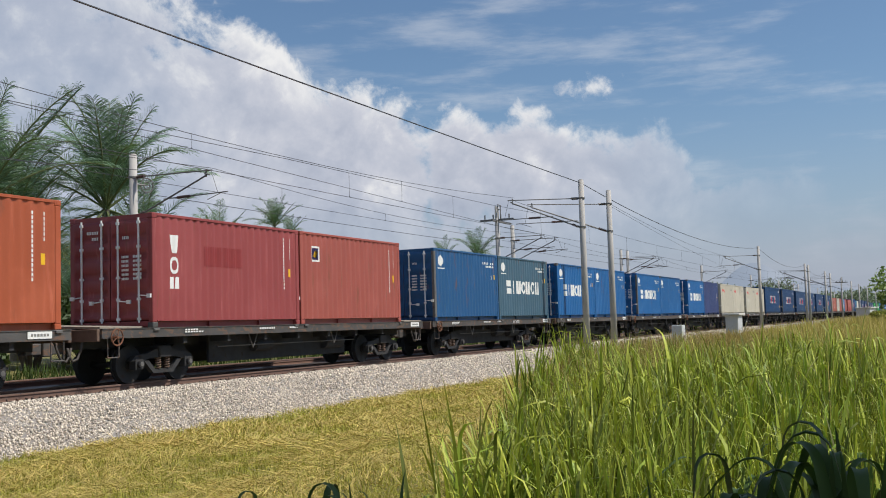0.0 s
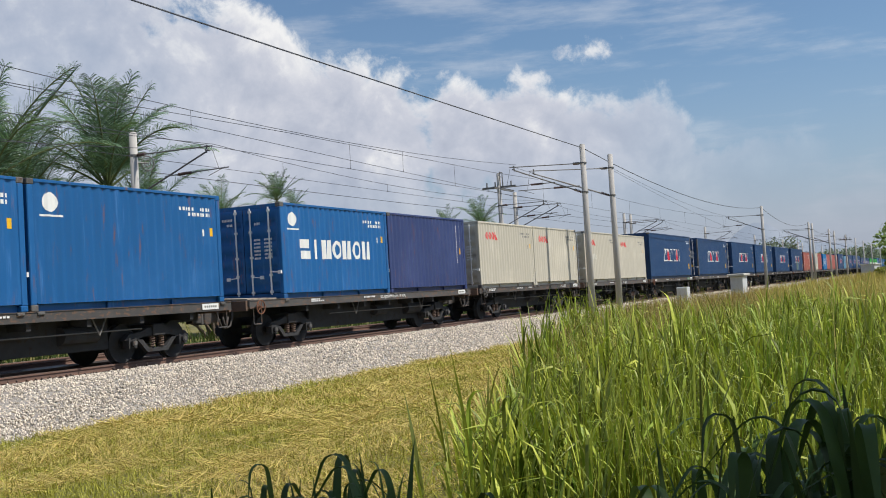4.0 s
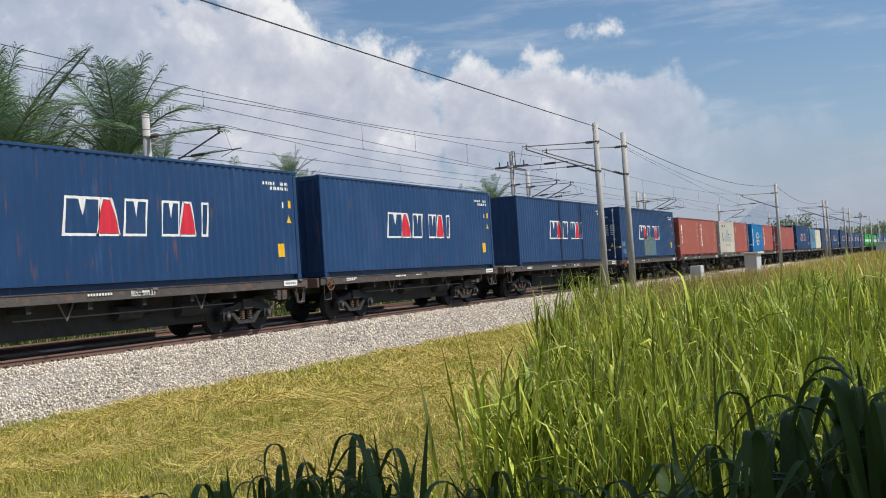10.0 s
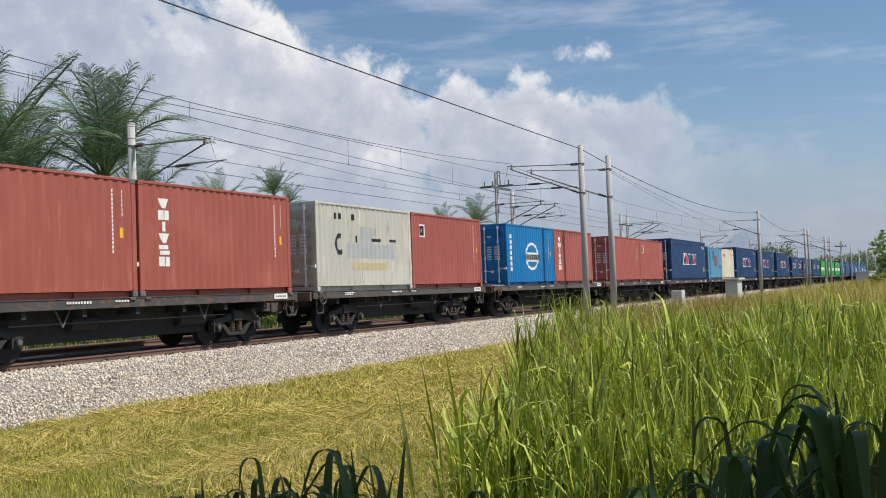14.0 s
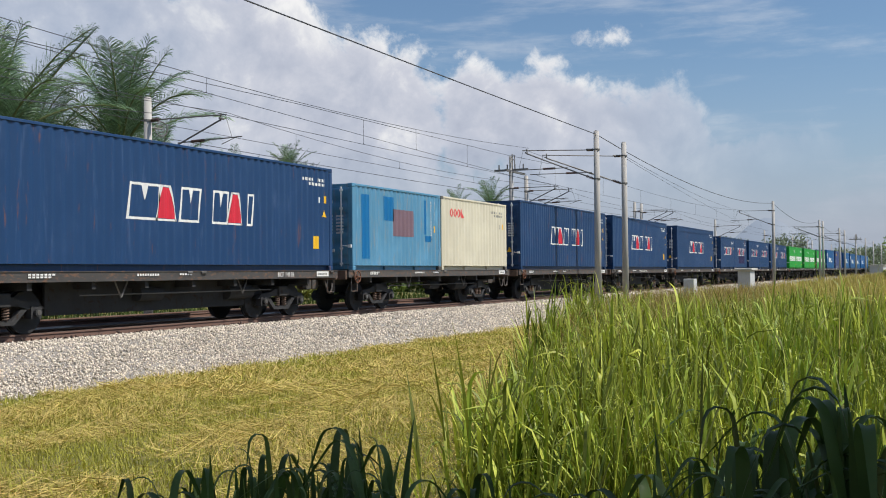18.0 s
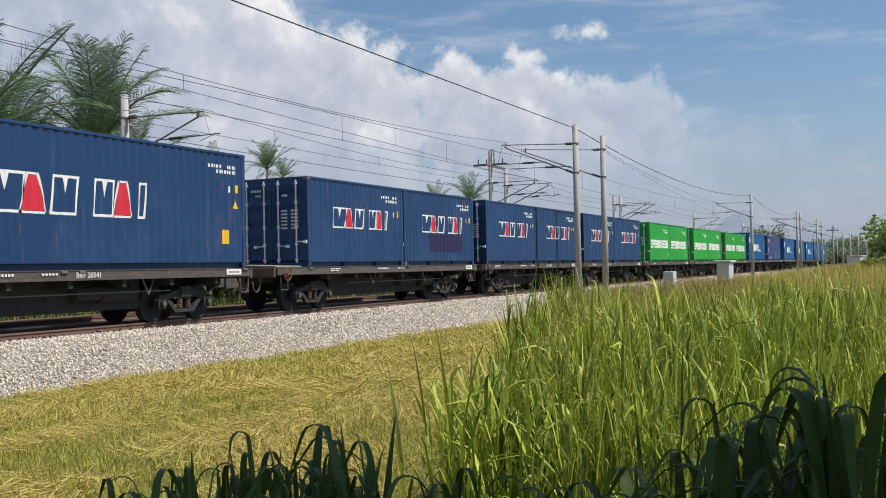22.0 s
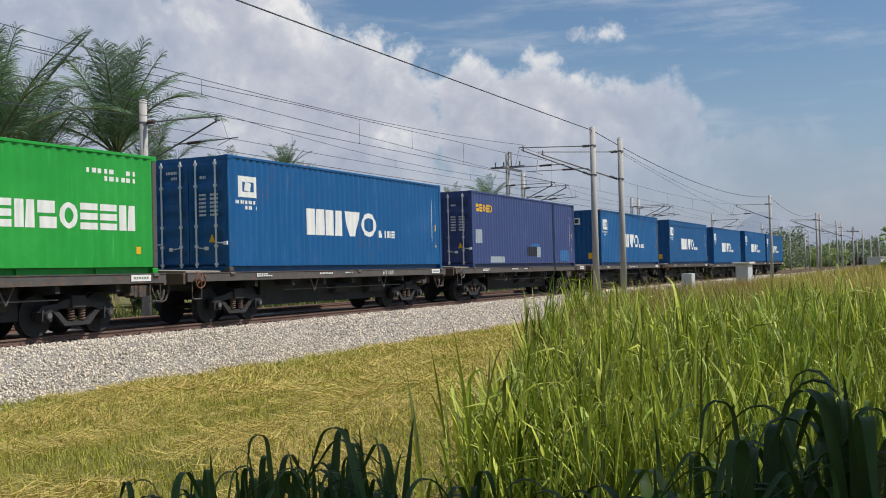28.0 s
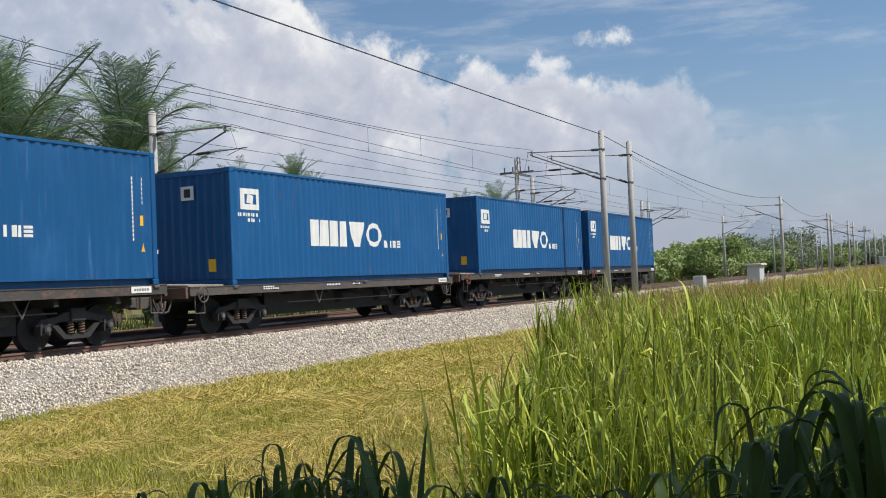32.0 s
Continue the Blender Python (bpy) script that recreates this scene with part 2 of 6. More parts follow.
TUBE = material("cantilever_tube", (0.20, 0.19, 0.18), 0.55, 0.5, vary=0.2, bump=0.03)
INSUL = material("brown_insulator", (0.10, 0.06, 0.05), 0.3, vary=0.15, bump=0)
WIRE = material("dark_wire", (0.10, 0.10, 0.105), 0.5, 0.5, bump=0)
CONC = material("pale_concrete", (0.56, 0.545, 0.50), 0.85, vary=0.2, scale=3, fine=40, stain=(0.30, 0.28, 0.25), stain_at=0.6, stretch=(2, 2, 0.6))
CABIN = material("grey_cabinet_paint", (0.55, 0.56, 0.58), 0.55, vary=0.14, scale=3, stain=(0.33, 0.31, 0.28), stain_at=0.64, stretch=(2, 2, 0.5))
SLEEPER = material("sleeper_concrete", (0.30, 0.27, 0.24), 0.9, vary=0.25, scale=6, stain=(0.14, 0.10, 0.08), stain_at=0.5)
# Rust brown, taken near black for the train's shade over the bed.
OLDBED = material("shade_darkened_rusty_ballast", (0.058, 0.043, 0.037), 0.95, vary=0.6, scale=9, fine=26, bump=1.0, stain=(0.028, 0.023, 0.021), stain_at=0.5)
OLDSTONE = material("shade_darkened_rusty_stone", (0.085, 0.060, 0.050), 0.95, vary=0.25, scale=14, fine=60, bump=0.3, island=0.4)
BED = material("ballast_bed", (0.26, 0.24, 0.22), 0.95, vary=0.6, scale=9, fine=26, bump=1.0, stain=(0.14, 0.13, 0.125), stain_at=0.55)
STONE = material("crushed_granite", (0.61, 0.54, 0.455), 0.95, vary=0.22, scale=14, fine=90, bump=0.3, island=0.45, spec=0.15)
SOIL = material("field_soil", (0.16, 0.14, 0.045), 0.95, vary=0.45, scale=0.6, fine=9, bump=0.5, stain=(0.24, 0.19, 0.075), stain_at=0.5, stain2=(0.12, 0.145, 0.03))
BLADE = material("tall_grass_blade", (0.44, 0.455, 0.072), 0.50, vary=0.3, scale=0.8, fine=12, bump=0, island=0.70, translucent=0.20, spec=0.32, alt=(0.128, 0.215, 0.024))
FIELD = material("seeding_grass", (0.50, 0.40, 0.14), 0.6, vary=0.25, scale=0.5, fine=9, bump=0, island=0.35, translucent=0.35)
STRAW = material("cut_grass_straw", (0.57, 0.48, 0.155), 0.8, vary=0.35, scale=0.8, bump=0, island=0.4, translucent=0.2, alt=(0.43, 0.30, 0.10))
SEED = material("brown_seed_stalk", (0.36, 0.24, 0.10), 0.8, vary=0.3, scale=1.0, bump=0, island=0.4, translucent=0.2, alt=(0.24, 0.20, 0.06))
TURF = material("mown_turf", (0.36, 0.345, 0.060), 0.75, vary=0.3, scale=0.9, bump=0, island=0.4, translucent=0.25)
LEAFN = material("broad_grass_leaf", (0.062, 0.106, 0.030), 0.5, vary=0.25, scale=3, fine=20, bump=0.03, thing=0.35, translucent=0.2, spec=0.25)
FROND = material("palm_leaflet", (0.150, 0.240, 0.150), 0.42, vary=0.25, scale=1, bump=0, island=0.5, thing=0.2, translucent=0.3, spec=0.45)
FRONDY = material("yellowing_palm_leaflet", (0.24, 0.22, 0.05), 0.5, vary=0.25, scale=1, bump=0, island=0.3, translucent=0.25)
RACHIS = material("palm_rib", (0.13, 0.155, 0.06), 0.5, vary=0.2, bump=0)
BARK = material("palm_trunk_bark", (0.20, 0.17, 0.135), 0.9, vary=0.3, scale=2, fine=14, bump=0.6, stretch=(1, 1, 5))
TBARK = material("tree_bark", (0.13, 0.10, 0.075), 0.9, vary=0.35, scale=3, fine=16, bump=0.7, stretch=(2, 2, 0.5))
LEAF = material("bush_leaf", (0.20, 0.27, 0.085), 0.55, vary=0.25, scale=0.35, fine=4, bump=0, island=0.45, translucent=0.25)
LEAFD = material("dark_tree_leaf", (0.12, 0.165, 0.075), 0.55, vary=0.25, scale=0.25, fine=3, bump=0, island=0.4, translucent=0.2)
LEAFY = material("yellow_green_leaf", (0.29, 0.30, 0.09), 0.55, vary=0.25, scale=0.35, fine=4, bump=0, island=0.4, translucent=0.25)
# Backdrop hill: distance haze as emission, over a nearly black base.
HILL = bpy.data.materials.new("glowing_haze_hill_backdrop")
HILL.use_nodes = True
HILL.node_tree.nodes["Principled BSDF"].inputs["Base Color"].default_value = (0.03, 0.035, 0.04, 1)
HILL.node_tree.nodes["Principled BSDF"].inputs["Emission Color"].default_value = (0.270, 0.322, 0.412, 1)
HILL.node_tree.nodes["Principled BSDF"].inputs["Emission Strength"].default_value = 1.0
# Far greens: the haze of distance is mixed into the leaf colour.
LEAFH = material("haze_paled_green_leaf", (0.29, 0.36, 0.15), 0.7, vary=0.25, scale=0.2, fine=2, bump=0, island=0.35, translucent=0.2, spec=0.15)
LEAFHD = material("haze_paled_dark_leaf", (0.235, 0.28, 0.20), 0.7, vary=0.25, scale=0.2, fine=2, bump=0, island=0.3, translucent=0.2, spec=0.15)
# Bush and verge greens with the shade behind the wagons put into them.
UNDER = material("shade_darkened_bush_leaf", (0.060, 0.092, 0.030), 0.55, vary=0.25, scale=0.35, fine=4, bump=0, island=0.5, translucent=0.2)
VERGE = material("shade_darkened_verge_blade", (0.060, 0.090, 0.024), 0.7, vary=0.25, scale=0.6, fine=9, bump=0, island=0.4, translucent=0.25, spec=0.15)
# Horizon woods, haze again painted into the base colour.
HAZEWOOD = material("haze_paled_wood", (0.27, 0.31, 0.27), 1.0, vary=0.2, scale=0.02, fine=0.2, bump=0, island=0.25, spec=0.1)


# ---- mesh helpers ----
KEEP = {}


def kept(key, make):
    if key not in KEEP:
        KEEP[key] = make()
    return KEEP[key]


def mesh_of(name, bm, smooth=False):
    me = bpy.data.meshes.new(name)
    bmesh.ops.recalc_face_normals(bm, faces=bm.faces[:])
    bm.to_mesh(me)
    bm.free()
    if smooth:
        for p in me.polygons:
            p.use_smooth = True
    return me


def mesh_np(name, verts, faces):
    me = bpy.data.meshes.new(name)
    verts, faces = np.asarray(verts, np.float32), np.asarray(faces, np.int32)
    me.vertices.add(len(verts))
    me.vertices.foreach_set("co", verts.ravel())
    k = faces.shape[1]
    me.loops.add(faces.size)
    me.loops.foreach_set("vertex_index", faces.ravel())
    me.polygons.add(len(faces))
    me.polygons.foreach_set("loop_start", np.arange(0, faces.size, k, dtype=np.int32))
    me.update(calc_edges=True)
    me.validate()
    return me


def box(bm, x0, x1, y0, y1, z0, z1, m=None):
    v = [bm.verts.new((x, y, z)) for x in (x0, x1) for y in (y0, y1) for z in (z0, z1)]
    if m is not None:
        for a in v:
            a.co = m @ a.co
    for f in ((0, 1, 3, 2), (4, 6, 7, 5), (0, 4, 5, 1), (2, 3, 7, 6), (0, 2, 6, 4), (1, 5, 7, 3)):
        bm.faces.new([v[i] for i in f])
    return v


def rod(bm, a, b, r, n=8, r2=None):
    a, b = Vector(a), Vector(b)
    q = (b - a).to_track_quat("Z", "Y")
    rings = []
    for p, rad in ((a, r), (b, r if r2 is None else r2)):
        rings.append([bm.verts.new(p + q @ Vector((rad * math.cos(2 * math.pi * i / n), rad * math.sin(2 * math.pi * i / n), 0))) for i in range(n)])
    for i in range(n):
        j = (i + 1) % n
        bm.faces.new((rings[0][i], rings[0][j], rings[1][j], rings[1][i]))
    bm.faces.new(rings[0][::-1])
    bm.faces.new(rings[1])


def tube(bm, pts, radii, n=8):
    """A tapering tube along points."""
    pts = [Vector(p) for p in pts]
    rings = []
    for i, p in enumerate(pts):
        d = pts[min(i + 1, len(pts) - 1)] - pts[max(i - 1, 0)]
        q = d.to_track_quat("Z", "Y")
        r = radii[i] if isinstance(radii, (list, tuple)) else radii
        rings.append([bm.verts.new(p + q @ Vector((r * math.cos(2 * math.pi * k / n), r * math.sin(2 * math.pi * k / n), 0))) for k in range(n)])
    for a, b in zip(rings, rings[1:]):
        for k in range(n):
            bm.faces.new((a[k], a[(k + 1) % n], b[(k + 1) % n], b[k]))
    bm.faces.new(rings[0][::-1])
    bm.faces.new(rings[-1])


def ring(bm, c, axis, R, r, n=20, k=6):
    """A torus round c."""
    q = Vector(axis).to_track_quat("Z", "Y")
    c = Vector(c)
    rows = []
    for i in range(n):
        a = 2 * math.pi * i / n
        rows.append([bm.verts.new(c + q @ Vector(((R + r * math.cos(2 * math.pi * j / k)) * math.cos(a), (R + r * math.cos(2 * math.pi * j / k)) * math.sin(a),
                                                  r * math.sin(2 * math.pi * j / k)))) for j in range(k)])
    for i in range(n):
        for j in range(k):
            bm.faces.new((rows[i][j], rows[(i + 1) % n][j], rows[(i + 1) % n][(j + 1) % k], rows[i][(j + 1) % k]))


def bevel(bm, w, seg=1):
    bmesh.ops.bevel(bm, geom=bm.edges[:], offset=w, segments=seg, affect="EDGES", profile=0.5)


def part(name, data, mat, parent, label="", at=None):
    """One mesh object under a thing or a part. data: a mesh or a bmesh."""
    me = data if isinstance(data, bpy.types.Mesh) else mesh_of(name, data)
    ob = new(name, me)
    if not me.materials:
        me.materials.append(mat)
    ob.material_slots[0].link = "OBJECT"
    ob.material_slots[0].material = mat
    ob.parent = parent
    if at is not None:
        ob.matrix_basis = at if isinstance(at, Matrix) else Matrix.Translation(at)
    if label:
        ob["label"] = label
    return ob


def thing(name, label, category, at=(0, 0, 0), group="", kind="", data=None, mat=None):
    ob = new(name, data)
    if mat is not None and data is not None:
        data.materials.append(mat)
    ob.matrix_basis = at if isinstance(at, Matrix) else Matrix.Translation(at)
    return tagged(ob, label, category, group, kind)


def made(builder, smooth=False, name="mesh"):
    bm = bmesh.new()
    builder(bm)
    return mesh_of(name, bm, smooth)


# ---- ground, ballast, tracks ----
TRACKS = (16.90, 20.90)
GAUGE = 1.07


def ground_z(x, y):
    """Height of the field above rail level."""
    pts = ((-400, -0.6), (-4, -0.55), (1, -0.56), (4.5, -0.66), (9, -0.80), (13.2, -0.90), (24.5, -0.90), (27, -0.75), (33, -0.2), (60, 0.1), (400, 1.5))
    return float(np.interp(y, [p[0] for p in pts], [p[1] for p in pts]))


def build_ground():
    xs = [-900, -300, -60] + list(np.arange(-20, 60, 1.0)) + [60, 75, 100, 150, 220, 350, 600, 1200, 2400, 4600]
    ys = [-2500, -900, -300, -80, -25, -8] + list(np.arange(-4, 14.2, 0.6)) + [15, 18, 21, 23.5, 24.5, 26, 27, 29, 31, 33, 40, 60, 150, 400, 1000, 2500]
    V, F = [], []
    for x in xs:
        for y in ys:
            n = noise.noise((x * 0.6, y * 0.6, 0)) * 0.05 + noise.noise((x * 0.13, y * 0.13, 3)) * 0.05
            V.append((x, y, ground_z(x, y) + (n if 0 < y < 14 and -20 < x < 60 else 0)))
    k = len(ys)
    for i in range(len(xs) - 1):
        for j in range(k - 1):
            F.append((i * k + j, (i + 1) * k + j, (i + 1) * k + j + 1, i * k + j + 1))
    g = thing("ground", "mown yellow-green field of cut grass and soil", "ground", kind="structure", data=mesh_np("ground", V, F), mat=SOIL)
    return g


build_ground()


def bed_z(y):
    return float(np.interp(y, (13.7, 14.0, 15.25, 15.6, 22.2, 22.6, 23.8, 24.1), (-1.0, -0.88, -0.19, -0.14, -0.14, -0.2, -0.86, -1.0)))


def build_bed():
    ys = [13.7, 14.0, 14.4, 14.8, 15.25, 15.6, 16.0, 16.9, 17.8, 18.9, 20.0, 20.9, 21.8, 22.2, 22.6, 23.2, 23.8, 24.1]
    xs = list(np.arange(-60, 120, 1.5)) + list(np.arange(120, 620, 20)) + [700, 1000, 1500]
    V = [(x, y, bed_z(y) + 0.03 * noise.noise((x, y * 2, 0))) for x in xs for y in ys]
    k = len(ys)
    F = [(i * k + j, (i + 1) * k + j, (i + 1) * k + j + 1, i * k + j + 1) for i in range(len(xs) - 1) for j in range(k - 1)]
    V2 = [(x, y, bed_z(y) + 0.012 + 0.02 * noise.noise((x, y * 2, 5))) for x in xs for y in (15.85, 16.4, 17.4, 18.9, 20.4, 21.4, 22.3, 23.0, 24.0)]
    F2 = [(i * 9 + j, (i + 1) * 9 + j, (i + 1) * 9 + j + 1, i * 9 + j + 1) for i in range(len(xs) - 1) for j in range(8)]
    thing("track_bed", "rust-brown old ballast between and under the rails, with shade painted in", "ballast", kind="structure", data=mesh_np("track_bed", V2, F2), mat=OLDBED)
    # Added strip in the same shade-darkened colour, showing beneath the wagons.
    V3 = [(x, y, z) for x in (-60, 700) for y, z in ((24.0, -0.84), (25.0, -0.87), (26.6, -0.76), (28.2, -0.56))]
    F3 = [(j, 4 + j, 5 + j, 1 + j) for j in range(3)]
    thing("drain_path", "near-black strip added on the ground beyond the far track", "path", kind="structure", data=mesh_np("drain_path", V3, F3), mat=OLDBED)
    return thing("ballast_bed", "pale grey crushed-stone ballast bed under the two tracks", "ballast", kind="structure", data=mesh_np("ballast_bed", V, F), mat=BED)


build_bed()


def stones(n, x0, x1, y0, y1, s0, s1, seed, base=bed_z):
    """Loose stones: squashed, jittered octahedra."""
    rg = np.random.default_rng(seed)
    c = np.stack([rg.uniform(x0, x1, n), rg.uniform(y0, y1, n), np.zeros(n)], 1)
    c[:, 2] = [base(y) for y in c[:, 1]]
    s = rg.uniform(s0, s1, n)
    c[:, 2] += s * rg.uniform(-0.2, 0.55, n)
    o = np.array([(1, 0, 0), (0, 1, 0), (-1, 0, 0), (0, -1, 0), (0, 0, 1), (0, 0, -1)], float)
    v = o[None] * rg.uniform(0.6, 1.35, (n, 6, 3)) + rg.normal(0, 0.16, (n, 6, 3))
    q = rg.normal(size=(n, 4))
    q /= np.linalg.norm(q, axis=1)[:, None]
    w, x, y, z = q.T
    R = np.stack([1 - 2 * (y * y + z * z), 2 * (x * y - z * w), 2 * (x * z + y * w), 2 * (x * y + z * w), 1 - 2 * (x * x + z * z), 2 * (y * z - x * w),
                  2 * (x * z - y * w), 2 * (y * z + x * w), 1 - 2 * (x * x + y * y)], 1).reshape(n, 3, 3)
    v = np.einsum("nij,nkj->nki", R, v * np.array([1, 0.8, 0.7])) * s[:, None, None] * 0.5 + c[:, None]
    f = np.array([(0, 1, 4), (1, 2, 4), (2, 3, 4), (3, 0, 4), (1, 0, 5), (2, 1, 5), (3, 2, 5), (0, 3, 5)])
    return v.reshape(-1, 3), (f[None] + 6 * np.arange(n)[:, None, None]).reshape(-1, 3)


def join(*sets):
    V, F, k = [], [], 0
    for v, f in sets:
        V.append(v)
        F.append(f + k)
        k += len(v)
    return np.concatenate(V), np.concatenate(F)


thing("ballast_stones", "loose pale grey and pinkish crushed granite stones on the ballast shoulder", "ballast", kind="stuff", data=mesh_np("ballast_stones", *join(
    stones(30000, 8, 24, 13.75, 15.85, 0.036, 0.072, 1), stones(24000, 24, 52, 13.75, 15.85, 0.05, 0.09, 2),
    stones(9000, 52, 120, 13.9, 15.85, 0.09, 0.17, 3), stones(700, 6, 40, 13.2, 13.9, 0.04, 0.08, 5, lambda y: ground_z(0, y)))), mat=STONE)

thing("old_ballast_stones", "rust-brown stained stones between the rails, with shade painted in", "ballast", kind="stuff", data=mesh_np("old_stones", *join(
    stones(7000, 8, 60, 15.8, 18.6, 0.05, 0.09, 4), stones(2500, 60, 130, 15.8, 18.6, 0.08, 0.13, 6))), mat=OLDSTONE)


def rail_profile():
    return [(-0.065, -0.155), (0.065, -0.155), (0.065, -0.14), (0.012, -0.12), (0.012, -0.045), (0.034, -0.035), (0.034, -0.003), (-0.034, -0.003),
            (-0.034, -0.035), (-0.012, -0.045), (-0.012, -0.12), (-0.065, -0.14)]


def extrude_x(prof, x0, x1):
    bm = bmesh.new()
    a = [bm.verts.new((x0, y, z)) for y, z in prof]
    b = [bm.verts.new((x1, y, z)) for y, z in prof]
    n = len(prof)
    for i in range(n):
        bm.faces.new((a[i], a[(i + 1) % n], b[(i + 1) % n], b[i]))
    bm.faces.new(a[::-1])
    bm.faces.new(b)
    return bm


def build_tracks():
    rail = kept("rail", lambda: mesh_of("rail", extrude_x(rail_profile(), -60, 1400)))
    head = kept("head", lambda: mesh_of("rail_head", extrude_x([(-0.03, -0.004), (0.03, -0.004), (0.026, 0.002), (-0.026, 0.002)], -60, 1400)))
    sl = kept("sleeper", lambda: made(lambda bm: (box(bm, -0.12, 0.12, -1.0, 1.0, -0.30, -0.155), bevel(bm, 0.015))))
    for k, yc in enumerate(TRACKS):
        tr = thing("railway_track", "rusty-sided steel rails on concrete sleepers in ballast", "railway track", (0, yc, 0), "railway tracks", kind="structure")
        for s in (-1, 1):
            r = part("rail", rail, RAIL, tr, at=(0, s * GAUGE / 2, 0))
            part("rail_head", head, RAILTOP, r, "worn steel running surface")
        for i in range(110 if k == 0 else 60):
            part("sleeper", sl, SLEEPER, tr, at=(-2 + i * 0.62, 0, 0))
        if k == 0:
            def clips(bm):
                for i in range(110):
                    for s in (-1, 1):
                        for e in (-1, 1):
                            y = s * GAUGE / 2 + e * 0.09
                            box(bm, -2.05 + i * 0.62, -1.95 + i * 0.62, y - 0.03, y + 0.03, -0.155, -0.115)
            part("rail_clips", made(clips), RUST, tr)["kind"] = "stuff"


build_tracks()


# ---- grasses ----
def blades(rg, base, length, width, lean, droop, segs=5, az=None, fold=2.2, crease=None):
    """Curved tapering blades; one row of every array a blade."""
    n = len(base)
    az = rg.uniform(0, 2 * np.pi, n) if az is None else az
    t = np.linspace(0, 1, segs + 1)[None, :]
    ang = lean[:, None] + droop[:, None] * t ** (np.zeros((n, 1)) + np.reshape(fold, (-1, 1)))          # angle from upright along the blade
    if crease is not None:                                    # upright to the crease, then hanging
        ang = lean[:, None] * (1 + t) + droop[:, None] * np.clip((t - crease[:, None]) / 0.16, 0, 1)
    dl = length[:, None] / segs
    r = np.concatenate([np.zeros((n, 1)), np.cumsum(np.sin((ang[:, 1:] + ang[:, :-1]) / 2) * dl, 1)], 1)
    z = np.concatenate([np.zeros((n, 1)), np.cumsum(np.cos((ang[:, 1:] + ang[:, :-1]) / 2) * dl, 1)], 1)
    ca, sa = np.cos(az)[:, None], np.sin(az)[:, None]
    mid = np.stack([base[:, 0:1] + r * ca, base[:, 1:2] + r * sa, base[:, 2:3] + z], -1)
    wid = width[:, None] * np.minimum(1.0, (1 - t) * 2.2) * (0.55 + 0.45 * np.sin(np.pi * np.minimum(1, t + 0.25)))
    tw = rg.uniform(-0.9, 0.9, n)[:, None]
    side = np.stack([-sa * np.cos(tw) + 0 * t, ca * np.cos(tw) + 0 * t, np.sin(tw) * np.sin(ang)], -1)
    a, b = mid - side * wid[..., None] / 2, mid + side * wid[..., None] / 2
    V = np.stack([a, b], 2).reshape(n, -1, 3)
    k = 2 * (segs + 1)
    f = np.array([(2 * i, 2 * i + 1, 2 * i + 3, 2 * i + 2) for i in range(segs)])
    F = (f[None] + k * np.arange(n)[:, None, None]).reshape(-1, 4)
    return V.reshape(-1, 3), F


def edge_y(x):
    """The line where the mown strip ends and the tall grass begins."""
    return np.interp(x, (0, 3, 5, 7, 9, 12, 16, 22, 30, 45, 60, 90, 400), (1.0, 1.5, 2.15, 2.90, 3.75, 4.95, 6.3, 8.0, 9.8, 11.9, 12.3, 12.6, 12.6))


def gz(p):
    return np.array([ground_z(x, y) for x, y in p])


def scatter_tall(rg, n, x0, x1, low):
    out = []
    while sum(len(o) for o in out) < n:
        x = rg.uniform(x0, x1, n)
        e = edge_y(x)
        y = rg.uniform(low(x), e + 0.25, n)
        d = e - y
        keep = rg.random(n) < np.clip(0.10 + d * 0.8, 0, 1)
        clump = np.array([noise.noise((a * 0.85, b * 0.85, 7)) for a, b in zip(x, y)])
        keep &= rg.random(n) < np.clip(0.45 + clump * 2.6, 0.05, 1)
        out.append(np.stack([x, y], 1)[keep])
    p = np.concatenate(out)[:n]
    return np.concatenate([p, gz(p)[:, None]], 1)


